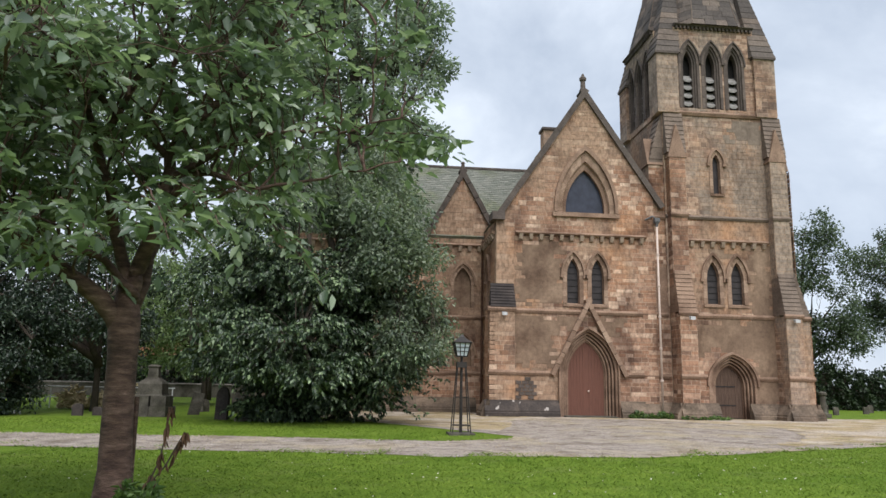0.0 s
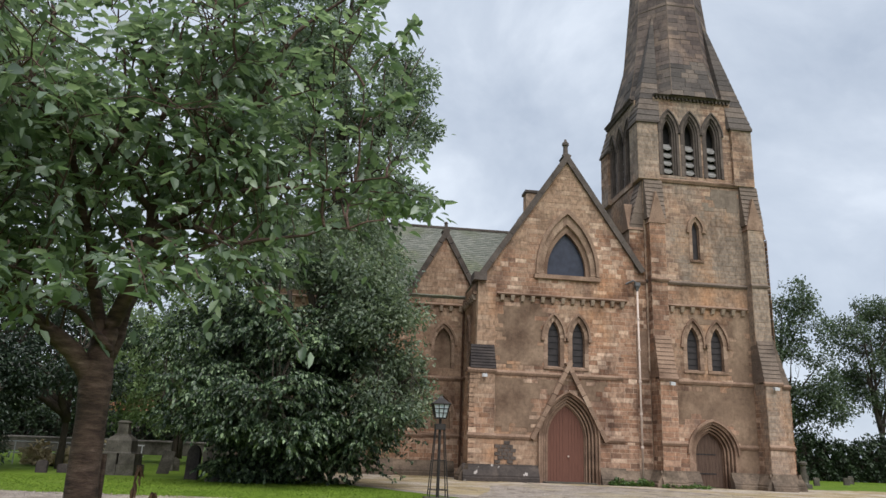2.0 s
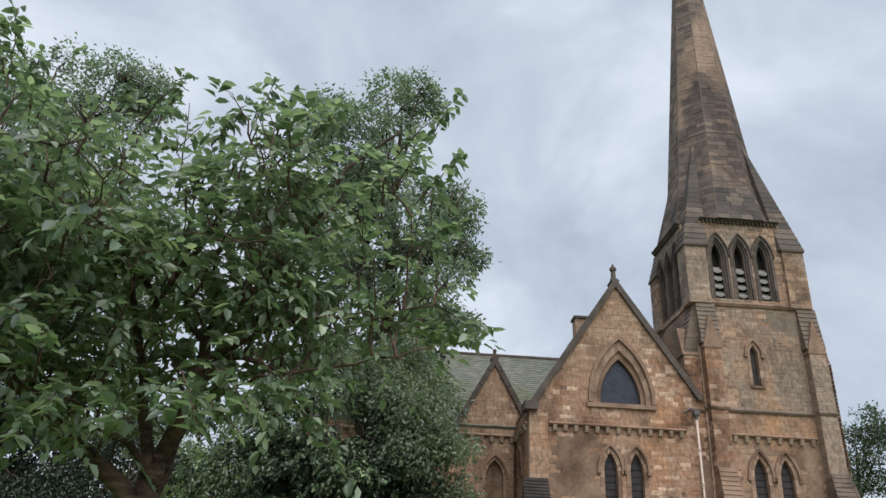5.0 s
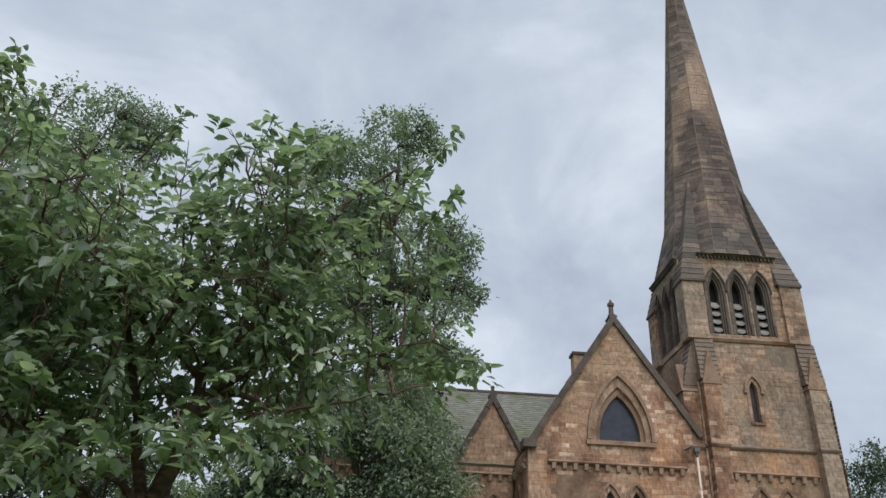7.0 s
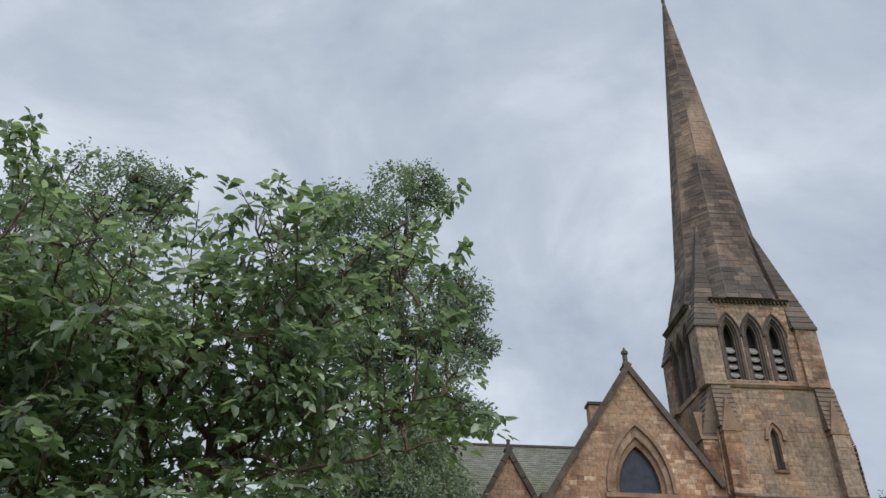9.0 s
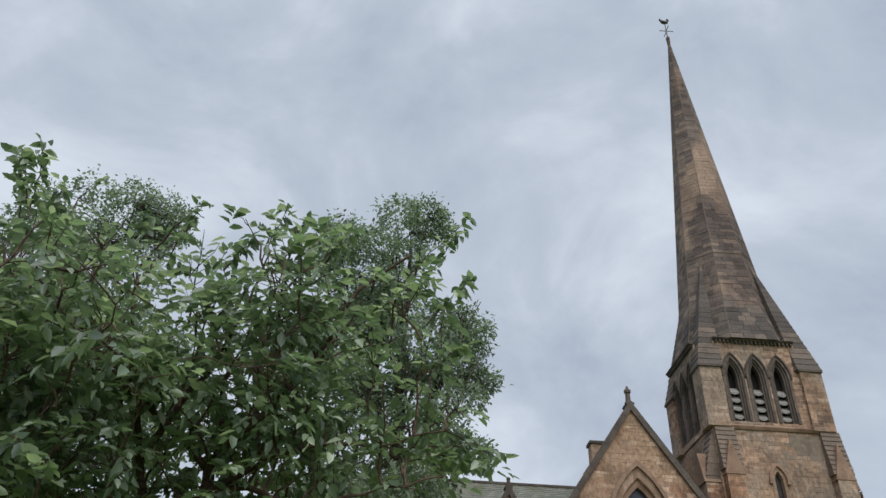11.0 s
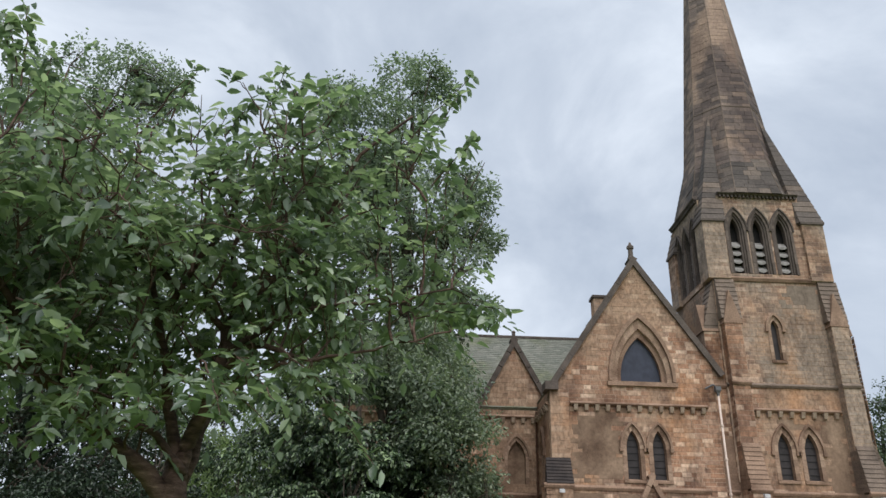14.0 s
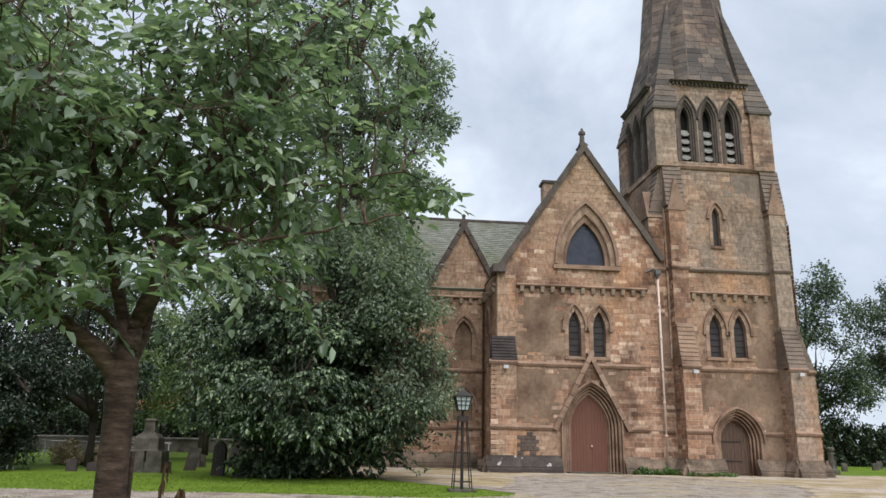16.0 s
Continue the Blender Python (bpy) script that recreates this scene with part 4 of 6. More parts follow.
for s, x in ((-1, 16.2), (1, 22.9)):
    side_face = (lambda u, d, z: (16.2 - d, u, z)) if s < 0 else (lambda u, d, z: (22.9 + d, u, z))
    low, high = (1.5, 0.85) if s < 0 else (1.45, 0.68)
    bag = Bag()
    for z0, z1, d in ((0.0, 5.5, low), (5.5, 14.0, high)):
        f2 = front(38.12)
        edge = (lambda z, d=d: (x - d, x + 0.1)) if s < 0 else (lambda z, d=d: (x - 0.1, x + d))
        masonry("side_buttress", church, f2, "front", edge, z0, z1, thick=0.95, length=(0.35, 0.75), near=120, mat=M_STONES if s < 0 else M_TSTONES, label="side buttress of the tower corner")
        masonry("flank", church, (lambda u, e, z, d=d: side_face(u, d + e, z)), "side", lambda z: (38.12, 39.07), z0, z1, backing=False, near=80, mat=M_STONES if s < 0 else M_TSTONES)
    weathering(church, lambda u, d, z: side_face(u, d, z), 38.08, 39.1, 5.6, 8.2, low, high, 0.02, 10, M_DRESS if s < 0 else M_WEATH)
    weathering(church, lambda u, d, z: side_face(u, d, z), 38.08, 39.1, 14.0, 17.1, high, 0.0, 0.02, 9, M_WEATH)
    bag = Bag()
    m = 38.6
    bag.hexa([side_face(u, d, z) for d in (0.0, high + 0.08) for u, z in ((m - 0.56, 14.0), (m + 0.56, 14.0), (m + 0.01, 15.7), (m - 0.01, 15.7))])
    bag.make("gablet", M_DRESS, church)
    string_course("string_course", church, front(38.1), x - low - 0.06 if s < 0 else x, x if s < 0 else x + low + 0.06, 5.55)
    string_course("plinth_band", church, front(38.1), x - low - 0.06 if s < 0 else x, x if s < 0 else x + low + 0.06, 2.25)
    string_course("offset_band", church, front(38.1), x - high - 0.06 if s < 0 else x, x if s < 0 else x + high + 0.06, 11.0, 0.16, 0.12, M_WEATH if s > 0 else M_DRESS)
    plinth(church, front(38.12), x - low - 0.2 if s < 0 else x, x if s < 0 else x + low + 0.2)
    if s > 0:
        plinth(church, lambda u, d, z: (x + low + d, u, z), 37.9, 39.2)

# ---- belfry ----
lights = [(-1.72, 0.27), (-0.35, 0.27), (1.02, 0.27)]
FB, LB = front(38.02), left(TX - HX + 0.22)
bel = [(TX + 0.15 + u, a, 20.2, 21.1, 17.5) for u, a in lights]
bel_side = [(TY + u * 0.95, a, 20.2, 21.1, 17.5) for u, a in ((-1.4, 0.27), (0, 0.27), (1.4, 0.27))]
masonry("belfry_wall", church, FB, "front", lambda z: (TX - 2.45, TX + 2.45), 17.15, 22.5, [(w[0], 0.47, 20.2, 21.43, 17.5) for w in bel], thick=0.6, mat=M_TSTONES, near=150, label="belfry wall with three louvred openings")
masonry("belfry_side_wall", church, LB, "side", lambda z: (TY - 2.3, TY + 2.3), 17.15, 22.5, [(w[0], 0.47, 20.2, 21.43, 17.5) for w in bel_side], thick=0.6, mat=M_TSTONES)


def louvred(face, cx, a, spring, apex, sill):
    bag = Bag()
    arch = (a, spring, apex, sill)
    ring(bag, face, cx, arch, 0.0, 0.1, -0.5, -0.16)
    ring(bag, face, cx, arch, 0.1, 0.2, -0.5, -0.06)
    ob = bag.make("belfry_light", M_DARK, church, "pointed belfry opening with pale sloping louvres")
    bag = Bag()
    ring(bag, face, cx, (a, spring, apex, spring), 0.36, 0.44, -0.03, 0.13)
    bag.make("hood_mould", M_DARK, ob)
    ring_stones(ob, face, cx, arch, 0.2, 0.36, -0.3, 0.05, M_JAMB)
    for k in range(4):
        z = sill + 0.18 + k * 0.5
        bag = Bag()
        for j in range(4):  # a slab bowed downward at the middle
            u0, u1 = -a + 2 * a * j / 4, -a + 2 * a * (j + 1) / 4
            s0, s1 = (0.10 * (1 - (u / a) ** 2) for u in (u0, u1))
            bag.hexa([face(cx + u0, -0.5, z + 0.44), face(cx + u1, -0.5, z + 0.44), face(cx + u1, -0.5, z + 0.5), face(cx + u0, -0.5, z + 0.5),
                      face(cx + u0, -0.22, z + 0.1 - s0), face(cx + u1, -0.22, z + 0.1 - s1), face(cx + u1, -0.22, z + 0.16), face(cx + u0, -0.22, z + 0.16)])
        bag.make("louvre", M_LOUVRE, ob, "pale bowed louvre")
    return ob


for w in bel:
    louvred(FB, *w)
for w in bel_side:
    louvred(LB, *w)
# solid near-black block: the belfry's unlit inside, put in as colour
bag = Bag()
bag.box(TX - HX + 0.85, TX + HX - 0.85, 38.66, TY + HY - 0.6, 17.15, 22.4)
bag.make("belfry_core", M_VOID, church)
bag = Bag()
bag.box(TX + HX - 0.6, TX + HX - 0.22, 38.6, TY + HY, 17.1, 22.5)
bag.make("belfry_far_wall", M_MORTAR, church)
for sx in (-1, 1):
    for sy in (-1, 1):
        x0 = TX - HX if sx < 0 else TX + HX - 1.25
        y0 = TY - HY - 0.1 if sy < 0 else TY + HY - 1.25
        x1, y1 = x0 + 1.25, y0 + 1.25
        p = masonry("corner_pier", church, front(y0), "front", lambda z: (x0, x1), 17.1, 20.7, thick=1.2, mat=M_TSTONES, near=60, label="square corner pier of the belfry")
        masonry("flank", p, left(x0), "side", lambda z: (y0, y1), 17.1, 20.7, backing=False, mat=M_TSTONES)
        bag = Bag()
        bag.box(x0 - 0.1, x1 + 0.06, y0 - 0.1, y1 + 0.06, 20.66, 20.8)
        bag.make("eave", M_DARK, p)

# ---- spire ----
TIP, Z0 = 53.9, 22.6
SL = 0.0932


def spire_half(z):
    """Half the spire's width: it flares above the eaves."""
    return SL * (TIP - z) + (0.42 * ((26.6 - z) / 4.0) ** 1.6 if z < 26.6 else 0.0)


def spire_corner(k, z, out=0.0):
    a = math.pi / 8 + k * math.pi / 4
    r = spire_half(z) / math.cos(math.pi / 8) + out
    return Vector((TX + r * math.cos(a), TY + r * math.sin(a), z))


bag, core, skirt = Bag(), Bag(), Bag()
z = Z0
while z < TIP - 0.6:
    h = min(rng.uniform(0.27, 0.38), TIP - z)
    for k in range(8):
        a0, a1, b0, b1 = spire_corner(k, z), spire_corner(k + 1, z), spire_corner(k, z + h), spire_corner(k + 1, z + h)
        core.hexa([spire_corner(k, z, -0.4), spire_corner(k + 1, z, -0.4), spire_corner(k + 1, z + h, -0.4), spire_corner(k, z + h, -0.4)] +
                  [spire_corner(k, z, -0.02), spire_corner(k + 1, z, -0.02), spire_corner(k + 1, z + h, -0.02), spire_corner(k, z + h, -0.02)]) if z < TIP - 6 else None
        n = max(1, round((a1 - a0).length / rng.uniform(0.5, 0.85)))
        mid = (a0 + a1 + b0 + b1) / 4
        outw = Vector((mid.x - TX, mid.y - TY, 0)).normalized()
        cuts = [0] + sorted((i + rng.uniform(-0.25, 0.25)) / n for i in range(1, n)) + [1]
        for u, v in zip(cuts, cuts[1:]):
            o = outw * rng.uniform(0.012, 0.035)
            q = [a0.lerp(a1, u + 0.004), a0.lerp(a1, v - 0.004), b0.lerp(b1, v - 0.004), b0.lerp(b1, u + 0.004)]
            q[2].z -= 0.012
            q[3].z -= 0.012
            (skirt if z < 24.7 + 0.5 * rng.random() else bag).hexa([c - outw * 0.2 for c in q] + [c + o for c in q])
    z += h
spire = core.make("spire", M_MORTAR, church, "slender octagonal stone spire with broaches")
bag.make("stonework", M_SPIRE, spire, kind="stuff")
skirt.make("skirt", M_BROACH, spire, "dark slate-like lowest courses of the spire", "stuff")
for k in range(8):
    bag = Bag()
    bag.tube([spire_corner(k, zz) for zz in (22.8, 24.2, 25.5, 26.6, TIP - 0.3)], [0.035, 0.035, 0.035, 0.035, 0.025], 6)
    bag.make("rib", M_RIB, spire, "paler stone rib along the spire's edge")
for k in range(8):
    bag = Bag()
    bag.tube([spire_corner(k, 29.5), spire_corner(k + 1, 29.5)], [0.05, 0.05], 6)
    bag.make("band", M_RIB, spire)
bag = Bag()
bag.lathe((TX, TY, TIP - 0.75), [(0, 0.11), (0.5, 0.1), (0.6, 0.17), (0.8, 0.17), (1.0, 0.06)], 8)
bag.make("cap_stone", M_DARK, spire)
for sx in (-1, 1):
    for sy in (-1, 1):
        cx, cy = TX + sx * (HX + 0.06), TY + sy * (HY + 0.16 if sy < 0 else HY + 0.06)
        A, B = Vector((cx, cy, 20.78)), Vector((cx - sx * 1.42, cy, 20.78))
        C = Vector((cx, cy - sy * 1.42, 20.78))
        I = Vector((TX + sx * 1.6, TY + sy * 1.5, 20.78))
        za = 29.4
        P = Vector((TX + sx * spire_half(za) * 0.70, TY + sy * spire_half(za) * 0.70, za))
        bag = Bag()
        n = 22
        for i in range(n):
            a, b = i / n, (i + 1) / n
            lo = [q.lerp(P, a) for q in (A, B, I, C)]
            hi = [q.lerp(P, b) for q in (A, B, I, C)]
            mid = sum(lo, Vector()) / 4
            lo = [q + (q - mid) * (0.035 * (1 - a)) for q in lo]
            for q in hi:
                q.z -= 0.012
            bag.hexa(lo + hi)
        bag.make("broach", M_BROACH, spire, "dark stepped stone broach", "stuff")
eaves = string_course("spire_eave", church, FB, TX - 2.4, TX + 2.4, 22.65, 0.14, 0.26, M_DARK)
for i in range(20):
    bag = Bag()
    u = TX - 2.25 + i * 4.5 / 19
    bag.box(u - 0.06, u + 0.06, 37.86, 38.05, 22.36, 22.52)
    bag.make("corbel", M_DARK, eaves)
eaves = string_course("spire_eave", church, LB, TY - 2.3, TY + 2.3, 22.65, 0.14, 0.26, M_DARK)
for i in range(18):
    bag = Bag()
    u = TY - 2.15 + i * 4.3 / 17
    bag.hexa([LB(u + a, d, zz) for d in (-0.03, 0.16) for a, zz in ((-0.06, 22.36), (0.06, 22.36), (0.06, 22.52), (-0.06, 22.52))])
    bag.make("corbel", M_DARK, eaves)

# weathercock on the spire
bag = Bag()
bag.tube([(TX, TY, TIP), (TX, TY, 55.90)], [0.05, 0.035], 8)
cock = bag.make("weathercock", M_GOLD, None, "dark metal weathercock on the spire's tip")
tagged(cock, category="weathercock")
bag = Bag()
bag.beam((TX - 0.62, TY, 54.90), (TX + 0.62, TY, 54.90), 0.05, 0.05)
bag.make("cross_arm", M_GOLD, cock)
bag = Bag()
bag.beam((TX, TY - 0.62, 54.90), (TX, TY + 0.62, 54.90), 0.05, 0.05)
bag.make("cross_arm", M_GOLD, cock)
bag = Bag()
bag.tube([(TX - 0.5, TY, 56.65), (TX - 0.42, TY, 56.45), (TX - 0.3, TY, 56.20), (TX - 0.05, TY, 56.10), (TX + 0.25, TY, 56.20), (TX + 0.42, TY, 56.50), (TX + 0.38, TY, 56.75), (TX + 0.5, TY, 56.70)],
         [0.05, 0.16, 0.22, 0.26, 0.24, 0.16, 0.12, 0.03], 8)
bag.tube([(TX - 0.3, TY, 56.20), (TX - 0.6, TY, 56.55), (TX - 0.55, TY, 56.85)], [0.14, 0.12, 0.05], 6)
bag.v = [(TX + (x - TX) * 0.72, TY + (y - TY) * 0.72, 55.95 + (z - 55.95) * 0.72) for x, y, z in bag.v]
bag.make("cock", M_GOLD, cock)

# ---- fittings on the front ----
bag = Bag()
px, py = 15.55, 37.72
bag.tube([(px, py, 0.35), (px, py, 10.35)], [0.055, 0.055], 10)
pipe = tagged(bag.make("drainpipe", M_PIPE, None, "pale pink-painted drainpipe fixed to the stone front", smooth=True), category="drainpipe")
for z in (1.9, 3.6, 5.3, 7.0, 8.7):
    bag = Bag()
    bag.lathe((px, py, z), [(0, 0.06), (0.01, 0.085), (0.12, 0.085), (0.13, 0.06)], 10)
    bag.make("collar", M_PIPE, pipe)
bag = Bag()
bag.lathe((px, py, 10.3), [(0, 0.07), (0.15, 0.1), (0.3, 0.2), (0.5, 0.2)], 4)
bag.make("hopper", M_LEAD, pipe)
bag = Bag()
bag.tube([(px, py, 0.4), (px, py, 0.22), (px, py - 0.14, 0.1)], [0.062, 0.062, 0.062], 10)
bag.make("shoe", M_RUST, pipe)
bag = Bag()
bag.tube([(px, py, 10.75), (px - 0.15, 37.9, 10.95), (px - 0.55, 38.0, 10.75)], [0.05, 0.05, 0.05], 8)
bag.make("gutter_bend", M_LEAD, pipe)
bag = Bag()
bag.tube([(6.5, 41.86, 0.2), (6.5, 41.86, 10.0)], [0.055, 0.055], 8)
p2 = tagged(bag.make("drainpipe", M_RUST, None, "dark rusty drainpipe in the corner of the nave wall"), category="drainpipe")
for z in (2.0, 4.0, 6.0, 8.0):
    bag = Bag()
    bag.lathe((6.5, 41.86, z), [(0, 0.06), (0.01, 0.08), (0.12, 0.08), (0.13, 0.06)], 8)
    bag.make("collar", M_RUST, p2)
for x, y in ((6.95, 37.1), (16.85, 36.6), (22.65, 36.6)):
    bag = Bag()
    bag.hexa([(x - 0.13, y - 0.12, 5.14), (x + 0.13, y - 0.12, 5.14), (x + 0.13, y - 0.12, 5.3), (x - 0.13, y - 0.12, 5.3),
              (x - 0.12, y + 0.1, 5.18), (x + 0.12, y + 0.1, 5.18), (x + 0.12, y + 0.1, 5.34), (x - 0.12, y + 0.1, 5.34)])
    fl = tagged(bag.make("floodlight", M_RAILING, None, "small pale floodlight box fixed under the buttress offset"), category="floodlight", group="floodlights on the buttresses")
    bag = Bag()
    bag.beam((x, y + 0.08, 5.3), (x, y + 0.3, 5.36), 0.06, 0.04)
    bag.make("bracket", M_IRON, fl)

# ---- ground ----
def sheet(name, pts, z, mat, label, kind="structure"):
    tris = []
    for a, b, c in mathutils.geometry.tessellate_polygon([[Vector((x, y, 0)) for x, y in pts]]):
        (ax, ay), (bx, by), (cx, cy) = pts[a], pts[b], pts[c]
        tris.append((a, b, c) if (bx - ax) * (cy - ay) - (by - ay) * (cx - ax) > 0 else (a, c, b))
    me = bpy.data.meshes.new(name)
    me.from_pydata([(x, y, z) for x, y in pts], [], tris)
    me.materials.append(mat)
    return tagged(new(name, me), label, kind=kind)


bm = bmesh.new()
bmesh.ops.create_grid(bm, x_segments=8, y_segments=8, size=900)
ground = tagged(part("ground", bm, M_GRASS, None, "short green mown lawn of the churchyard"), kind="structure")


def wavy(pts, amp, step=0.5, seed=1.0):
    out = []
    for (x0, y0), (x1, y1) in zip(pts, pts[1:]):
        n = max(1, int(math.hypot(x1 - x0, y1 - y0) / step))
        for i in range(n):
            x, y = x0 + (x1 - x0) * i / n, y0 + (y1 - y0) * i / n
            w = noise.noise(Vector((x * 0.9, y * 0.9, seed))) * amp + noise.noise(Vector((x * 4, y * 4, seed + 3))) * amp * 0.4
            out.append((x, y + w))
    out.append(pts[-1])
    return out


near_edge = wavy([(-60, 24.0), (-25, 19.6), (-8.7, 18.0), (-3.3, 17.3), (2.0, 16.6), (6.2, 16.9), (9.6, 17.9), (15.5, 21.0), (22, 25.5), (32, 30.5), (60, 40)], 0.35)
lower = wavy([(-60, 27.6), (-25, 24.2), (-10.3, 22.2), (-4.0, 21.8), (2.4, 20.9), (4.4, 22.4), (4.7, 23.3)], 0.25, seed=7.0)
upper = wavy([(4.7, 23.3), (3.8, 24.8), (2.7, 26.7), (1.2, 28.9), (0.2, 30.6), (-4.0, 36.5)], 0.25, seed=8.0)
court = [(-4.0, 42.3), (6.5, 42.3), (25.0, 42.3), (25.2, 39.0), (30, 40.5), (60, 47)]
sheet("path", near_edge + court[::-1] + upper[::-1] + lower[::-1], 0.012, M_PATH, "worn pale grey tarmac and gravel path")
strip = wavy([(-4.0, 36.5), (0.3, 31.0), (1.6, 29.2), (3.1, 27.0), (4.6, 25.6), (5.6, 28.5), (6.6, 33.0), (9.0, 35.2), (9.0, 37.6), (5.8, 37.0), (5.8, 41.8), (-4.0, 41.8)], 0.5, seed=11.0)
sheet("gravel_strip", strip, 0.024, M_SANDY, "yellow sandy gravel strip beside the nave")
strip2 = wavy([(9.2, 35.4), (12.5, 35.6), (15.5, 33.6), (17.5, 29.6), (16.0, 26.0), (14.0, 22.8), (11.6, 20.6), (13.2, 20.9), (16.5, 22.6), (22.0, 26.2), (32.0, 31.2), (42.0, 36.5), (42.0, 41.5), (30.0, 41.0), (25.0, 40.0), (24.9, 37.4), (9.2, 37.4)], 0.9, 0.4, seed=15.0)
sheet("gravel_strip", strip2, 0.024, M_SANDY, "yellow sandy gravel strip beside the tower")

# ---- trees ----
def leaf_mesh(name, centres, dirs, sizes, mat, parent, label="", width=0.5, fold=0.1, seed=3, level=1.4):
    """Many small leaves, each folded along its midrib: a base, a tip and two shoulders on either side."""
    r = np.random.default_rng(seed)
    n = len(centres)
    d = dirs / np.linalg.norm(dirs, axis=1, keepdims=True)
    ref = r.normal(size=(n, 3))
    ref[:, 2] += level
    side = np.cross(d, ref)
    side /= np.linalg.norm(side, axis=1, keepdims=True) + 1e-9
    up = np.cross(side, d)
    L = sizes[:, None]
    W = L * width * r.uniform(0.8, 1.15, (n, 1))
    bend = up * L * r.uniform(-0.22, 0.02, (n, 1))
    pts = np.empty((n, 6, 3))
    pts[:, 0] = centres
    pts[:, 1] = centres + d * L * 0.34 + side * W * 0.5 + up * L * fold
    pts[:, 2] = centres + d * L * 0.70 + side * W * 0.38 + up * L * fold * 0.7 + bend * 0.5
    pts[:, 3] = centres + d * L + bend
    pts[:, 4] = centres + d * L * 0.70 - side * W * 0.38 + up * L * fold * 0.7 + bend * 0.5
    pts[:, 5] = centres + d * L * 0.34 - side * W * 0.5 + up * L * fold
    k = np.arange(n)[:, None] * 6
    faces = np.concatenate([k + np.array([0, 1, 2, 3]), k + np.array([0, 3, 4, 5])], 1).reshape(-1, 4)
    me = bpy.data.meshes.new(name)
    me.from_pydata(pts.reshape(-1, 3).tolist(), [], faces.tolist())
    me.polygons.foreach_set("use_smooth", [True] * len(faces))
    me.materials.append(mat)
    ob = new(name, me)
    ob.parent = parent
    return tagged(ob, label, kind="stuff")


def shell_points(r, blob, n, inner=0.55):
    cx, cy, cz, rx, ry, rz = blob
    v = r.normal(size=(n, 3))
    v /= np.linalg.norm(v, axis=1, keepdims=True)
    rad = r.uniform(inner ** 3, 1.0, (n, 1)) ** (1 / 3)
    return np.array([cx, cy, cz]) + v * rad * np.array([rx, ry, rz])


def curve(a, b, sag=0.0, n=6, wob=0.05, r=random):
    a, b = Vector(a), Vector(b)
    out = []
    L = (b - a).length
    for i in range(n + 1):
        t = i / n
        p = a.lerp(b, t)
        p.z += sag * L * math.sin(math.pi * t)
        if 0 < i < n:
            p += Vector((r.uniform(-1, 1), r.uniform(-1, 1), r.uniform(-1, 1))) * wob * L
        out.append(p)
    return out


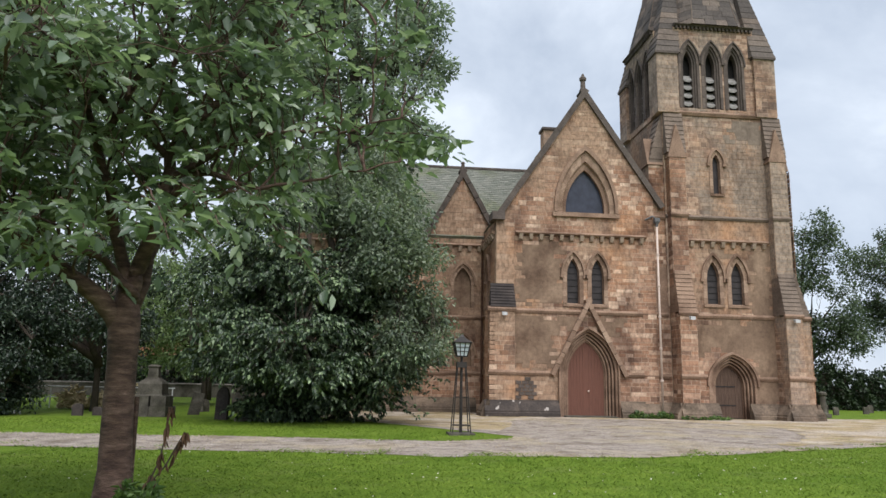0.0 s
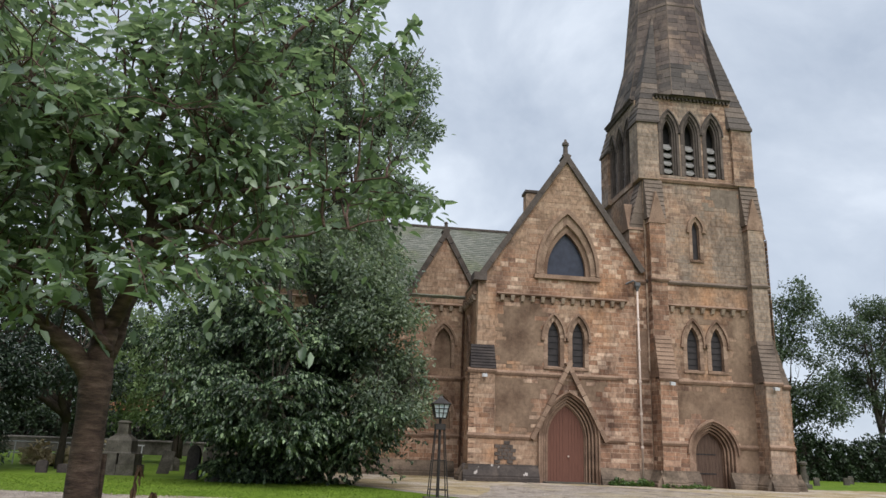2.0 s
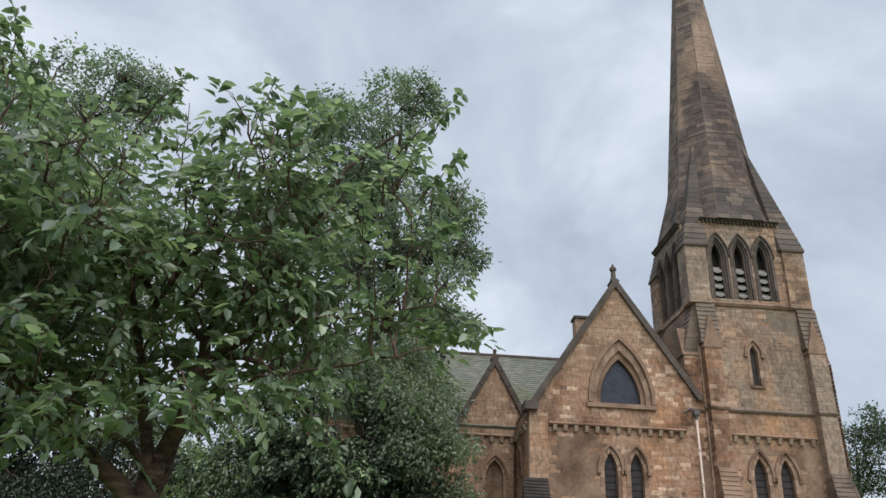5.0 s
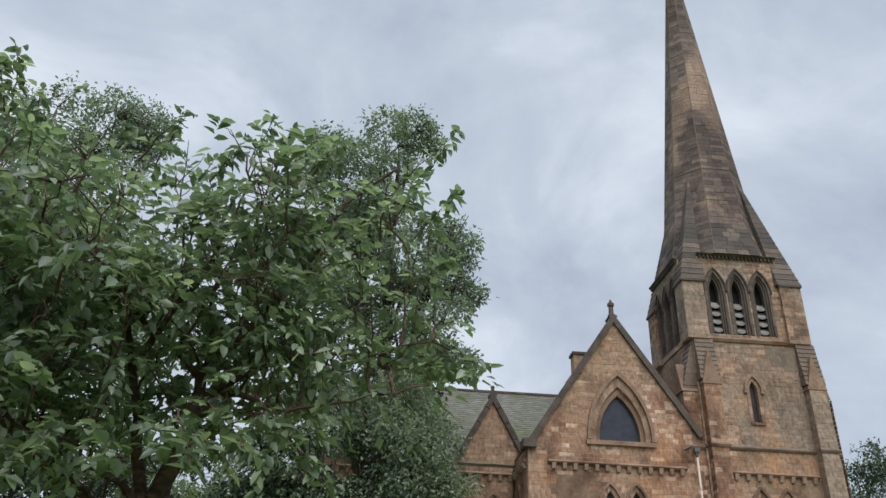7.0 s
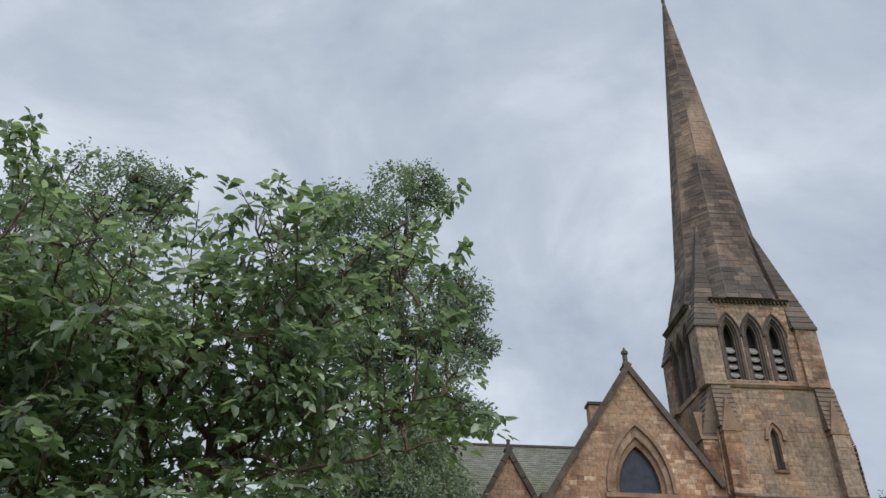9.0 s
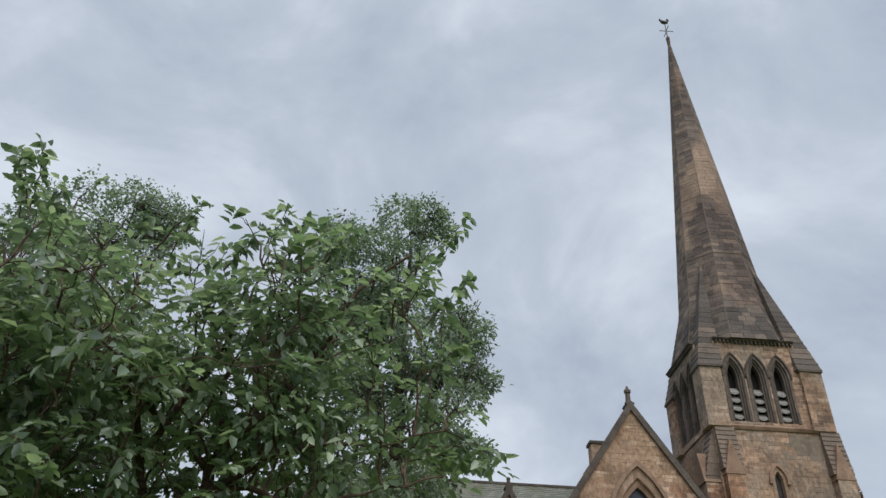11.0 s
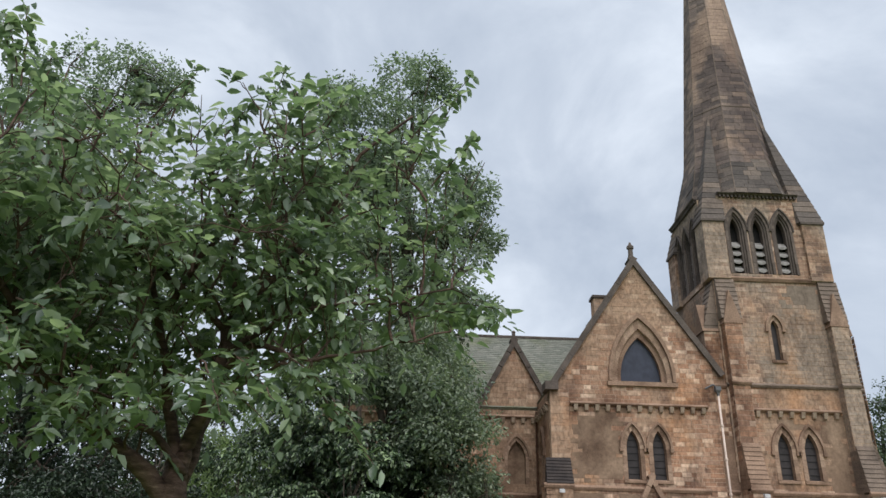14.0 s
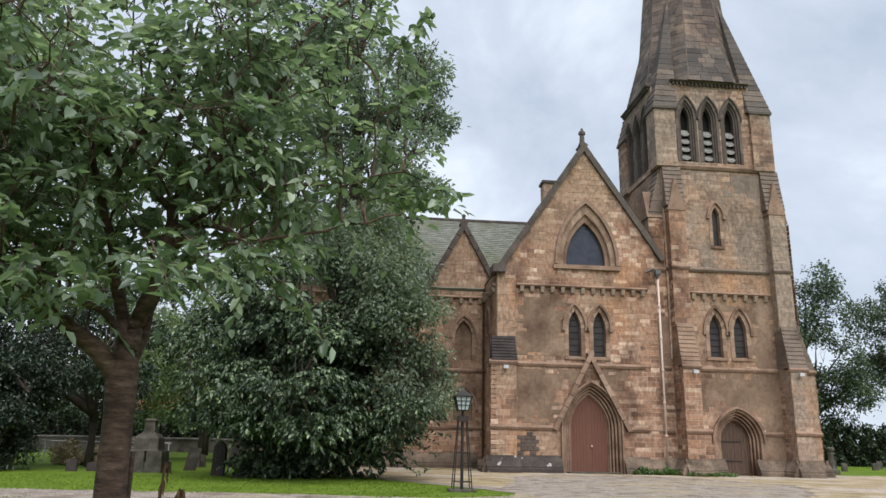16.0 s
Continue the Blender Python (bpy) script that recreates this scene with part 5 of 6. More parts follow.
def tree(name, label, trunk, radii, limbs, blobs, clusters, per, spread, size, leaf_mat, bark, droop=0.5, seed=1, twigs=1.0, shoots=(), width=0.5, floor=0.3, inner=0.55, bough=0.0, boughs=0, flat=0.6, arms=0.0, spray=0.0, hollow=0.72, level=1.4):
    """trunk: points from the ground up; limbs: lists of points with a first radius; blobs: the crown's masses."""
    r, rr = np.random.default_rng(seed), random.Random(seed)
    root = tagged(new(name), label, "tree")
    bag = Bag()
    bag.tube(trunk, radii, 14)
    stem = bag.make("trunk", bark, root, smooth=True)
    nodes = []
    for pts, rad in limbs:
        fine = []
        for a, b in zip(pts, pts[1:]):
            fine += curve(a, b, 0.02, 4, 0.03, rr)[:-1]
        fine.append(Vector(pts[-1]))
        bag = Bag()
        bag.tube(fine, [max(0.012, rad * (1 - 0.85 * i / (len(fine) - 1))) for i in range(len(fine))], 8)
        bag.make("limb", bark, stem, smooth=True)
        nodes += fine[1:]
    arr = np.array([tuple(p) for p in nodes])
    vol = np.array([b[3] * b[4] * b[5] for b in blobs]) ** (2 / 3)
    if boughs:  # the crown's masses are made of many smaller boughs with gaps between them
        small = []
        for b, n in zip(blobs, np.maximum(3, boughs * vol / vol.sum()).astype(int)):
            for c in shell_points(r, b, n, inner):
                q = bough * r.uniform(0.65, 1.3)
                small.append((*c, q, q, q * flat))
        blobs, inner = small, hollow
        vol = np.array([b[3] * b[4] * b[5] for b in blobs]) ** (2 / 3)
        if arms:  # a thin branch runs out from the limbs to each bough
            for b in sorted(small, key=lambda s: np.linalg.norm(arr - np.array(s[:3]), axis=1).min()):
                a = nodes[int(np.linalg.norm(arr - np.array(b[:3]) + np.array([0, 0, 0.5]), axis=1).argmin())]
                tip = Vector(b[:3]) + (Vector(b[:3]) - a).normalized() * bough * 0.7
                pts = curve(a, tip, 0.05, 6, 0.035, rr)
                bag = Bag()
                bag.tube(pts, [arms * (1 - 0.13 * i) for i in range(7)], 6, False)
                bag.make("branch", bark, stem, smooth=True)
                nodes += pts[2:]
                arr = np.array([tuple(p) for p in nodes])
    share = np.maximum(1, clusters * vol / vol.sum()).astype(int)
    cents = np.concatenate([shell_points(r, b, n, inner) for b, n in zip(blobs, share)])
    heart = np.concatenate([np.tile(np.array(b[:3]), (n, 1)) for b, n in zip(blobs, share)])
    heart = heart[cents[:, 2] > floor]
    cents = cents[cents[:, 2] > floor]
    bag = Bag()
    made = 0
    set_pos, set_dir = [], []
    for c, h in zip(cents, heart):
        if spray:  # leaves in two drooping rows along an arching spray
            way = Vector(c - h)
            way = (way.normalized() + Vector((rr.gauss(0, 0.5), rr.gauss(0, 0.5), rr.gauss(0.15, 0.35)))).normalized()
            side = way.cross(Vector((rr.gauss(0, 0.3), rr.gauss(0, 0.3), 1))).normalized()
            reach = spray * rr.uniform(0.6, 1.3)
            for k in range(per):
                u = (k + rr.uniform(0.1, 0.9)) / per
                set_pos.append(tuple(Vector(c) + way * reach * (u - 0.45) - Vector((0, 0, reach * 0.45 * u * u))))
                turn = (1 if k % 2 else -1) * (1.0 - 0.6 * u)
                set_dir.append(tuple(way * rr.uniform(0.35, 0.8) + side * turn * rr.uniform(0.5, 1.0) + Vector((0, 0, -droop * rr.uniform(0.5, 1.6)))))
        if rr.random() > twigs:
            continue
        dist = np.linalg.norm(arr - c + np.array([0, 0, 0.25]), axis=1)
        a = nodes[int(dist.argmin())]
        pts = curve(a, c, 0.06, 4, 0.05, rr)
        w = min(0.03, 0.006 + 0.006 * (Vector(c) - a).length)
        bag.tube(pts, [w, w * 0.85, w * 0.65, w * 0.45, 0.003], 4, False)
        made += 1
    if made:
        bag.make("twig", bark, stem, kind="stuff")
    extra, sdirs = [], []
    bag = Bag()
    for a, b in shoots:
        pts = curve(a, b, 0.04, 8, 0.015, rr)
        bag.tube(pts, [0.012 * (1 - 0.08 * i) for i in range(9)], 5, False)
        for i, p in enumerate(pts[2:]):
            for _ in range(5):
                extra.append(tuple(p + Vector((rr.uniform(-1, 1), rr.uniform(-1, 1), rr.uniform(-0.5, 0.5))) * 0.07))
                sdirs.append((rr.uniform(-1, 1), rr.uniform(-1, 1), rr.uniform(-0.9, 0.35)))
    if bag.f:
        bag.make("shoot", bark, stem, kind="stuff")
    n = len(cents)
    off = r.normal(size=(n * per, 3)) * spread
    pos = np.repeat(cents, per, 0) + off
    mid = np.repeat(heart, per, 0) - np.array([0, 0, 0.4 * spread])
    out = pos - mid
    out /= np.linalg.norm(out, axis=1, keepdims=True) + 1e-6
    dirs = out * 0.7 + r.normal(size=pos.shape) * 0.75
    dirs[:, 2] -= droop
    if spray:
        pos, dirs = np.array(set_pos), np.array(set_dir)
    keep = pos[:, 2] > floor
    pos, dirs = pos[keep], dirs[keep]
    if extra:
        pos, dirs = np.concatenate([pos, np.array(extra)]), np.concatenate([dirs, np.array(sdirs)])
    leaf_mesh("crown", pos, dirs, size * r.uniform(0.7, 1.25, len(pos)), leaf_mat, root, width=width, seed=seed, level=level)
    return root


# the cherry tree beside the camera
tree("cherry_tree", "young cherry tree with large drooping green leaves on the lawn",
     [(-3.09, 9.8, -0.1), (-3.09, 9.8, 0.12), (-3.10, 9.8, 0.45), (-3.13, 9.8, 1.1), (-3.14, 9.8, 1.8), (-3.16, 9.8, 2.3), (-3.15, 9.8, 2.75)], [0.33, 0.25, 0.205, 0.188, 0.182, 0.2, 0.13],
     [([(-3.2, 9.8, 2.2), (-3.42, 9.6, 2.58), (-3.76, 9.4, 2.85), (-4.16, 9.1, 3.18), (-4.6, 8.8, 3.55), (-5.4, 8.5, 4.5), (-6.4, 8.3, 5.9)], 0.14),
      ([(-3.0, 9.7, 2.6), (-3.35, 9.4, 3.05), (-3.8, 9.1, 3.2), (-4.4, 8.6, 3.5), (-5.2, 7.8, 4.2)], 0.06),
      ([(-3.18, 9.8, 2.5), (-3.21, 9.8, 2.97), (-3.34, 9.7, 3.4), (-3.43, 9.5, 4.03), (-3.55, 9.3, 4.47), (-3.65, 9.1, 5.0), (-4.0, 8.9, 6.2), (-4.2, 8.8, 7.3)], 0.10),
      ([(-2.62, 9.3, 4.35), (-3.1, 9.2, 4.8), (-3.37, 8.9, 4.95), (-3.63, 8.5, 5.09), (-3.9, 8.1, 5.28), (-4.15, 7.8, 5.51), (-4.6, 7.3, 6.0)], 0.05),
      ([(-3.1, 9.8, 2.5), (-3.05, 9.75, 2.97), (-2.82, 9.5, 3.38), (-2.67, 9.4, 3.74), (-2.64, 9.3, 4.39), (-2.44, 9.2, 4.74), (-1.95, 9.1, 5.2), (-1.67, 9.0, 5.54), (-1.43, 8.9, 5.92), (-1.0, 8.7, 6.8), (-0.3, 8.6, 7.4)], 0.115),
      ([(-2.66, 9.4, 3.8), (-2.33, 9.1, 4.12), (-2.04, 8.9, 4.1), (-1.72, 8.7, 3.95), (-1.35, 8.5, 3.82), (-0.6, 8.4, 3.95), (0.3, 8.35, 4.2)], 0.055),
      ([(-2.64, 9.3, 4.1), (-2.39, 9.2, 4.22), (-1.81, 9.0, 4.5), (-1.17, 8.8, 4.64), (-0.45, 8.6, 4.6), (0.3, 8.5, 4.8)], 0.05),
      ([(-2.5, 9.25, 4.7), (-2.71, 9.2, 5.5), (-2.42, 9.0, 5.96), (-2.12, 8.9, 6.09), (-1.41, 8.8, 6.38)], 0.04),
      ([(-3.55, 9.3, 4.47), (-2.9, 9.1, 5.6), (-2.5, 8.9, 6.6), (-2.3, 8.7, 7.4)], 0.05),
      ([(-4.6, 8.8, 3.55), (-4.9, 7.8, 4.5), (-4.9, 6.8, 5.1), (-4.7, 6.2, 5.4)], 0.06),
      ([(-3.1, 9.9, 2.5), (-3.0, 10.6, 3.8), (-2.8, 11.2, 5.2), (-2.6, 11.4, 6.6)], 0.09),
      ([(-4.4, 9.0, 3.35), (-5.2, 10.2, 4.4), (-5.8, 10.8, 5.8)], 0.06)],
     [(-3.2, 9.2, 5.7, 3.0, 2.6, 2.0), (-6.2, 8.9, 6.0, 2.6, 2.4, 2.5), (-1.2, 8.8, 5.5, 1.5, 1.7, 1.6), (-4.6, 8.2, 4.6, 2.6, 1.6, 1.5), (-1.2, 8.5, 4.8, 1.9, 1.3, 1.1), (-0.45, 8.5, 4.7, 1.1, 0.9, 0.6),
      (-4.6, 8.6, 3.9, 2.6, 1.6, 0.8), (-3.6, 9.6, 6.6, 2.6, 1.8, 1.2),
      (-3.4, 9.2, 3.9, 1.5, 1.0, 0.5), (-1.9, 9.0, 6.4, 1.7, 1.5, 1.1), (-1.9, 8.8, 6.9, 0.9, 0.9, 0.6), (-5.2, 9.2, 5.2, 2.4, 1.6, 1.8), (-7.0, 9.0, 4.6, 2.2, 1.6, 1.4), (-5.7, 8.4, 4.7, 2.3, 1.4, 1.2), (-6.2, 9.6, 5.4, 2.6, 1.6, 1.8), (-3.6, 9.8, 4.9, 2.4, 1.4, 1.4),
      (-3.7, 9.1, 3.2, 0.8, 0.8, 0.35), (-4.7, 6.7, 5.1, 1.7, 1.4, 0.7), (-5.0, 6.8, 5.5, 1.4, 1.2, 0.6), (-5.6, 7.0, 4.6, 1.5, 1.2, 0.8), (-2.7, 9.5, 5.6, 1.5, 1.3, 1.5), (-4.4, 11.0, 5.4, 2.6, 1.2, 1.6)],
     2350, 8, 0.14, 0.175, M_CHERRY, M_BARK, 0.28, 5, 1.0,
     shoots=[((-5.0, 7.4, 6.8), (-5.3, 7.5, 8.1)), ((-5.2, 7.6, 6.8), (-5.6, 7.5, 8.0)), ((-4.9, 7.8, 6.8), (-4.9, 7.6, 7.5)), ((-5.1, 7.4, 7.0), (-5.4, 7.3, 7.8)), ((-4.2, 8.6, 7.4), (-4.1, 8.5, 7.8)), ((-3.7, 8.7, 7.2), (-3.4, 8.6, 8.1)), ((-2.4, 8.7, 7.2), (-2.15, 8.6, 8.15)),
             ((-2.9, 8.7, 7.0), (-2.5, 8.5, 7.5)), ((-2.1, 8.7, 6.9), (-1.85, 8.6, 7.95)), ((-1.9, 8.7, 6.9), (-1.6, 8.6, 7.6)), ((-0.5, 8.7, 6.8), (0.5, 8.5, 8.05)), ((-0.3, 8.7, 6.6), (0.35, 8.5, 7.7)), ((0.0, 8.6, 5.6), (0.5, 8.5, 5.95)), ((0.1, 8.5, 4.6), (0.98, 8.4, 4.5)), ((0.1, 8.5, 4.5), (0.85, 8.3, 4.3)), ((-1.5, 8.6, 7.1), (-1.2, 8.5, 7.7)),
             ((-1.8, 8.3, 4.0), (-0.7, 8.2, 3.0)), ((-2.6, 8.2, 3.6), (-1.7, 7.9, 3.0)), ((-1.6, 8.3, 3.8), (-0.5, 8.3, 2.6)), ((0.0, 8.6, 6.3), (0.6, 8.5, 7.0)),
             ((-2.3, 7.4, 3.5), (-1.75, 6.4, 2.75)), ((-2.6, 7.6, 3.4), (-2.05, 6.5, 2.9)), ((-3.2, 7.6, 3.4), (-2.5, 6.6, 2.8)), ((-3.6, 7.8, 3.5), (-3.2, 6.8, 2.9)), ((-2.0, 7.6, 3.6), (-1.35, 6.7, 2.95)),
             ((-4.4, 7.0, 3.9), (-3.6, 6.3, 3.25)), ((-4.0, 6.8, 3.9), (-3.1, 6.2, 3.4)), ((-4.2, 8.0, 3.3), (-3.7, 7.4, 2.75)), ((-4.6, 7.6, 3.4), (-4.1, 7.2, 2.9))],
     width=0.52, floor=2.6, inner=0.1, bough=0.85, boughs=260, flat=0.55, arms=0.02, spray=0.55, hollow=0.15, level=2.6)

# the dark evergreen that reaches the ground
tree("holly_tree", "dense dark evergreen tree with foliage down to the grass",
     [(-2.4, 30.6, -0.1), (-2.4, 30.5, 1.5), (-2.5, 29.8, 4.0), (-2.6, 29.6, 7.5)], [0.4, 0.3, 0.22, 0.1],
     [([(-2.4, 29.6, 1.2), (-4.5, 29.2, 2.2), (-6.8, 29.0, 3.0)], 0.14), ([(-2.4, 29.6, 1.2), (-0.4, 29.2, 2.0), (2.0, 29.0, 2.4)], 0.14), ([(-2.4, 29.6, 2.0), (-2.5, 27.5, 3.0), (-2.5, 26.2, 3.2)], 0.14),
      ([(-2.5, 29.6, 4.0), (-4.2, 29.0, 5.8), (-5.0, 28.8, 7.0)], 0.1), ([(-2.5, 29.6, 4.0), (-1.0, 29.0, 5.8), (-0.2, 28.8, 7.4)], 0.1), ([(-2.5, 29.6, 4.4), (-2.8, 28.0, 6.6), (-2.8, 27.4, 8.0)], 0.1)],
     [(-2.4, 29.6, 3.5, 4.9, 4.2, 2.9), (-2.9, 29.5, 6.3, 4.0, 3.6, 3.1), (-5.5, 29.4, 4.4, 2.4, 3.0, 2.5), (0.7, 29.0, 2.8, 1.9, 2.0, 1.3), (-0.8, 29.2, 5.7, 1.8, 2.2, 2.2), (-2.2, 30.4, 1.3, 3.4, 2.2, 1.2), (-3.0, 29.9, 0.9, 2.2, 0.9, 0.9), (-3.0, 29.7, 0.5, 1.9, 0.7, 0.5), (-1.9, 29.4, 1.0, 2.4, 1.0, 1.0), (-0.6, 29.2, 1.5, 1.6, 1.0, 1.0), (-2.6, 27.4, 3.3, 3.6, 1.5, 1.3), (-4.0, 27.8, 2.3, 1.9, 1.0, 0.7), (-4.3, 29.5, 7.3, 1.9, 1.8, 1.8), (-0.9, 27.8, 2.4, 1.8, 1.0, 0.7), (-2.4, 29.8, 4.2, 3.4, 2.8, 2.6)],
     8200, 12, 0.15, 0.165, M_HOLLY, M_DBARK_CORE, 0.8, 8, 0.08, floor=0.03, width=0.55, inner=0.5, bough=1.0, boughs=185, flat=0.4, spray=0.5,
     shoots=[((0.5, 28.4, 1.0), (1.9, 27.9, 0.35)), ((1.2, 28.6, 1.6), (2.6, 28.3, 1.0)), ((1.6, 29, 2.0), (3.1, 28.8, 1.7)), ((0.2, 28.2, 1.4), (2.2, 27.9, 0.5)), ((0.8, 28.4, 2.2), (2.7, 28.2, 1.4))])

# tall trees behind
def tall_tree(label, x, y, parts, seed, clusters=900, leaf=M_OAK, per=34, size=0.19, spread=0.22, bough=1.35, floor=1.2):
    top = max(b[2] for b in parts)
    limbs = []
    for b in parts:
        limbs.append(([(x, y, min(b[2] * 0.45, 6.0)), ((x + b[0]) / 2, (y + b[1]) / 2, b[2] * 0.75), b[:3]], 0.22))
        limbs.append(([((x + b[0]) / 2, (y + b[1]) / 2, b[2] * 0.75), (b[0] + b[3] * 0.5, b[1] - b[4] * 0.5, b[2] + b[5] * 0.3)], 0.12))
        limbs.append(([((x + b[0]) / 2, (y + b[1]) / 2, b[2] * 0.75), (b[0] - b[3] * 0.5, b[1] - b[4] * 0.5, b[2] + b[5] * 0.4)], 0.12))
    return tree("broadleaf_tree", label, [(x, y, -0.1), (x, y, 1.5), (x, y, top * 0.5), (x, y, top)], [0.11 + top * 0.013, 0.08 + top * 0.01, 0.06 + top * 0.007, 0.05], limbs, parts,
                clusters * 3, max(6, per // 3), spread, size, leaf, M_DBARK_CORE, 0.45, seed, 0.2, floor=floor, inner=0.5, bough=bough, boughs=int(clusters * 0.08), flat=0.5)


tall_tree("tall grey-green broadleaf tree rising behind the evergreen", -1.2, 35.5,
          [(-3.9, 35, 23.6, 3.8, 3.4, 5.3), (-0.8, 35, 20.0, 3.6, 3.4, 4.0), (0.6, 35, 15.5, 3.1, 3.2, 3.4), (-0.9, 35, 11.2, 3.2, 3.2, 3.2), (1.9, 34.6, 21.0, 1.8, 2.2, 1.6), (1.9, 34.8, 17.6, 1.7, 2.0, 1.7), (1.0, 34.8, 13.8, 1.7, 2.0, 1.5), (-1.3, 34.8, 26.6, 2.0, 2.2, 1.8), (-5.0, 35.5, 16.0, 4.0, 3.4, 6.0)], 21, 1300, size=0.25, bough=1.15)
tall_tree("light grey-green tree with low branches before the nave", -0.9, 31.4,
          [(1.75, 28.2, 3.6, 1.3, 1.3, 1.8), (1.1, 28.3, 5.9, 1.6, 1.4, 1.8), (0.35, 28.6, 8.0, 1.35, 1.4, 1.4), (-0.9, 30.2, 9.6, 1.8, 1.7, 1.6)], 29, 1000, M_WILLOW, size=0.17, bough=0.75)
tall_tree("tall broadleaf tree behind the cherry", -19.0, 36.0, [(-19.5, 36, 25.0, 4.6, 4.4, 5.2), (-21.5, 36, 17.0, 5.5, 5, 6), (-16.0, 36, 15.0, 4.2, 4.2, 6.0)], 22, 1500, size=0.24)
tall_tree("dark low-branched tree over the graves", -12.6, 36.0, [(-13.0, 34.5, 4.6, 3.4, 3.2, 2.9), (-16.5, 33.5, 5.2, 3.5, 3.4, 3.4), (-20.5, 34, 6.0, 4.0, 4.0, 4.0)], 23, 1100, M_DEEP, 30, 0.2, 0.22, 0.95, 0.9)
tree("dark_bush", "dark evergreen bush reaching the grass", [(-14.9, 31.5, -0.1), (-14.9, 31.5, 1.2), (-14.9, 31.5, 3.0)], [0.25, 0.18, 0.06],
     [([(-14.9, 31.5, 0.8), (-13.9, 31.2, 2.0), (-13.5, 31, 3.0)], 0.09), ([(-14.9, 31.5, 0.8), (-16.1, 31.2, 2.0), (-16.7, 31, 3.0)], 0.09)],
     [(-15.1, 31.5, 1.6, 1.7, 1.8, 1.6), (-15.4, 31.5, 3.1, 1.9, 1.8, 1.5)], 1800, 12, 0.15, 0.17, M_DEEP, M_DBARK_CORE, 0.6, 31, 0.1, floor=0.1, bough=0.6, boughs=70)
tall_tree("broadleaf tree beyond the tower", 38.6, 62.0, [(39.6, 62, 13.6, 2.4, 3.0, 4.4), (40.6, 62, 9.0, 2.9, 3.2, 4.2), (42.0, 62, 6.6, 2.6, 3, 3.0), (36.5, 62, 9.5, 3.4, 3, 5.5)], 24, 700, M_FAR, 30, 0.26, 0.26)
tall_tree("broadleaf tree with a high crown beyond the hedge", 49.0, 63.0, [(48.4, 63, 13.0, 3.6, 3.0, 4.2), (48.0, 63, 10.0, 2.4, 3.0, 2.6), (50.5, 63, 8.6, 3.2, 3.2, 3.6), (53, 63, 13, 4, 3.4, 4)], 25, 700, M_FAR, 30, 0.26, 0.26)
tall_tree("far broadleaf tree behind the graves", -12.0, 58.0, [(-12, 58, 8.0, 5.5, 4, 4.5), (-17.5, 58, 9.0, 5, 4, 5.5), (-24, 58, 9.5, 5.5, 4, 6)], 26, 700, M_FAR, 26, 0.34, 0.3)
tall_tree("light green tree between the graves and the house", -9.8, 46.0, [(-9.5, 46, 5.4, 2.6, 2.4, 3.2), (-11.5, 46, 4.6, 2.4, 2.4, 2.8), (-14, 47, 5.5, 3, 2.4, 3.4), (-8.2, 46, 8.4, 2.4, 2.2, 3.0)], 27, 900, M_LIME, 30, 0.2, 0.22)

# the hedge on the far side, and woods beyond the graves
def leaf_bank(name, label, x0, x1, y, deep, height, n, size, mat, seed, kind_of):
    r = np.random.default_rng(seed)
    bx = r.uniform(x0, x1, n)
    top = height * (0.86 + 0.09 * np.sin(bx * 0.7 + seed) + 0.08 * np.sin(bx * 1.9 + 1) + 0.06 * np.sin(bx * 4.3))
    up = r.random(n) < 0.3
    bz = np.where(up, top + r.normal(size=n) * 0.05 * height, r.uniform(0.02, 1, n) * top)
    by = y + np.where(up, r.uniform(0, deep, n), np.abs(r.normal(size=n)) * 0.3 + 0.25 * np.sin(bx * 3.1 + bz * 2.3))
    d = r.normal(size=(n, 3))
    d[:, 1] -= 0.9
    d[:, 2] -= 0.3
    bank = tagged(new(name), label, kind_of)
    leaf_mesh("foliage", np.stack([bx, by, np.maximum(bz, 0.08)], 1), d, size * r.uniform(0.7, 1.3, n), mat, bank, seed=seed, width=0.6)
    # added dark core: thick tubes that darken the bank's depth behind its leaves
    bag = Bag()
    k = 0
    xs = np.arange(x0, x1, 1.5)
    for a in xs:
        h = height * (0.76 + 0.09 * math.sin(a * 0.7 + seed) + 0.05 * math.sin(a * 1.9 + 1))
        bag.tube([(a + 0.7, y + deep * 0.55, -0.1), (a + 0.6, y + deep * 0.55, h * 0.5), (a + 0.8, y + deep * 0.55, h)], [0.62, 0.85, 0.35], 7)
    bag.make("stem", M_DBARK_CORE, bank, kind="stuff")
    return bank


leaf_bank("hedge", "long dark clipped hedge along the churchyard's edge", 32.0, 78.0, 60.0, 2.4, 3.7, 22000, 0.3, M_HEDGE, 12, "hedge")
leaf_bank("hedge", "dark hedge before the far house", -48.0, -5.0, 68.0, 2.0, 3.3, 14000, 0.32, M_HEDGE, 14, "hedge")
leaf_bank("woods", "dark woods beyond the churchyard's boundary wall", -75.0, 4.0, 84.0, 5.0, 8.5, 16000, 0.7, M_FAR, 13, "woods")

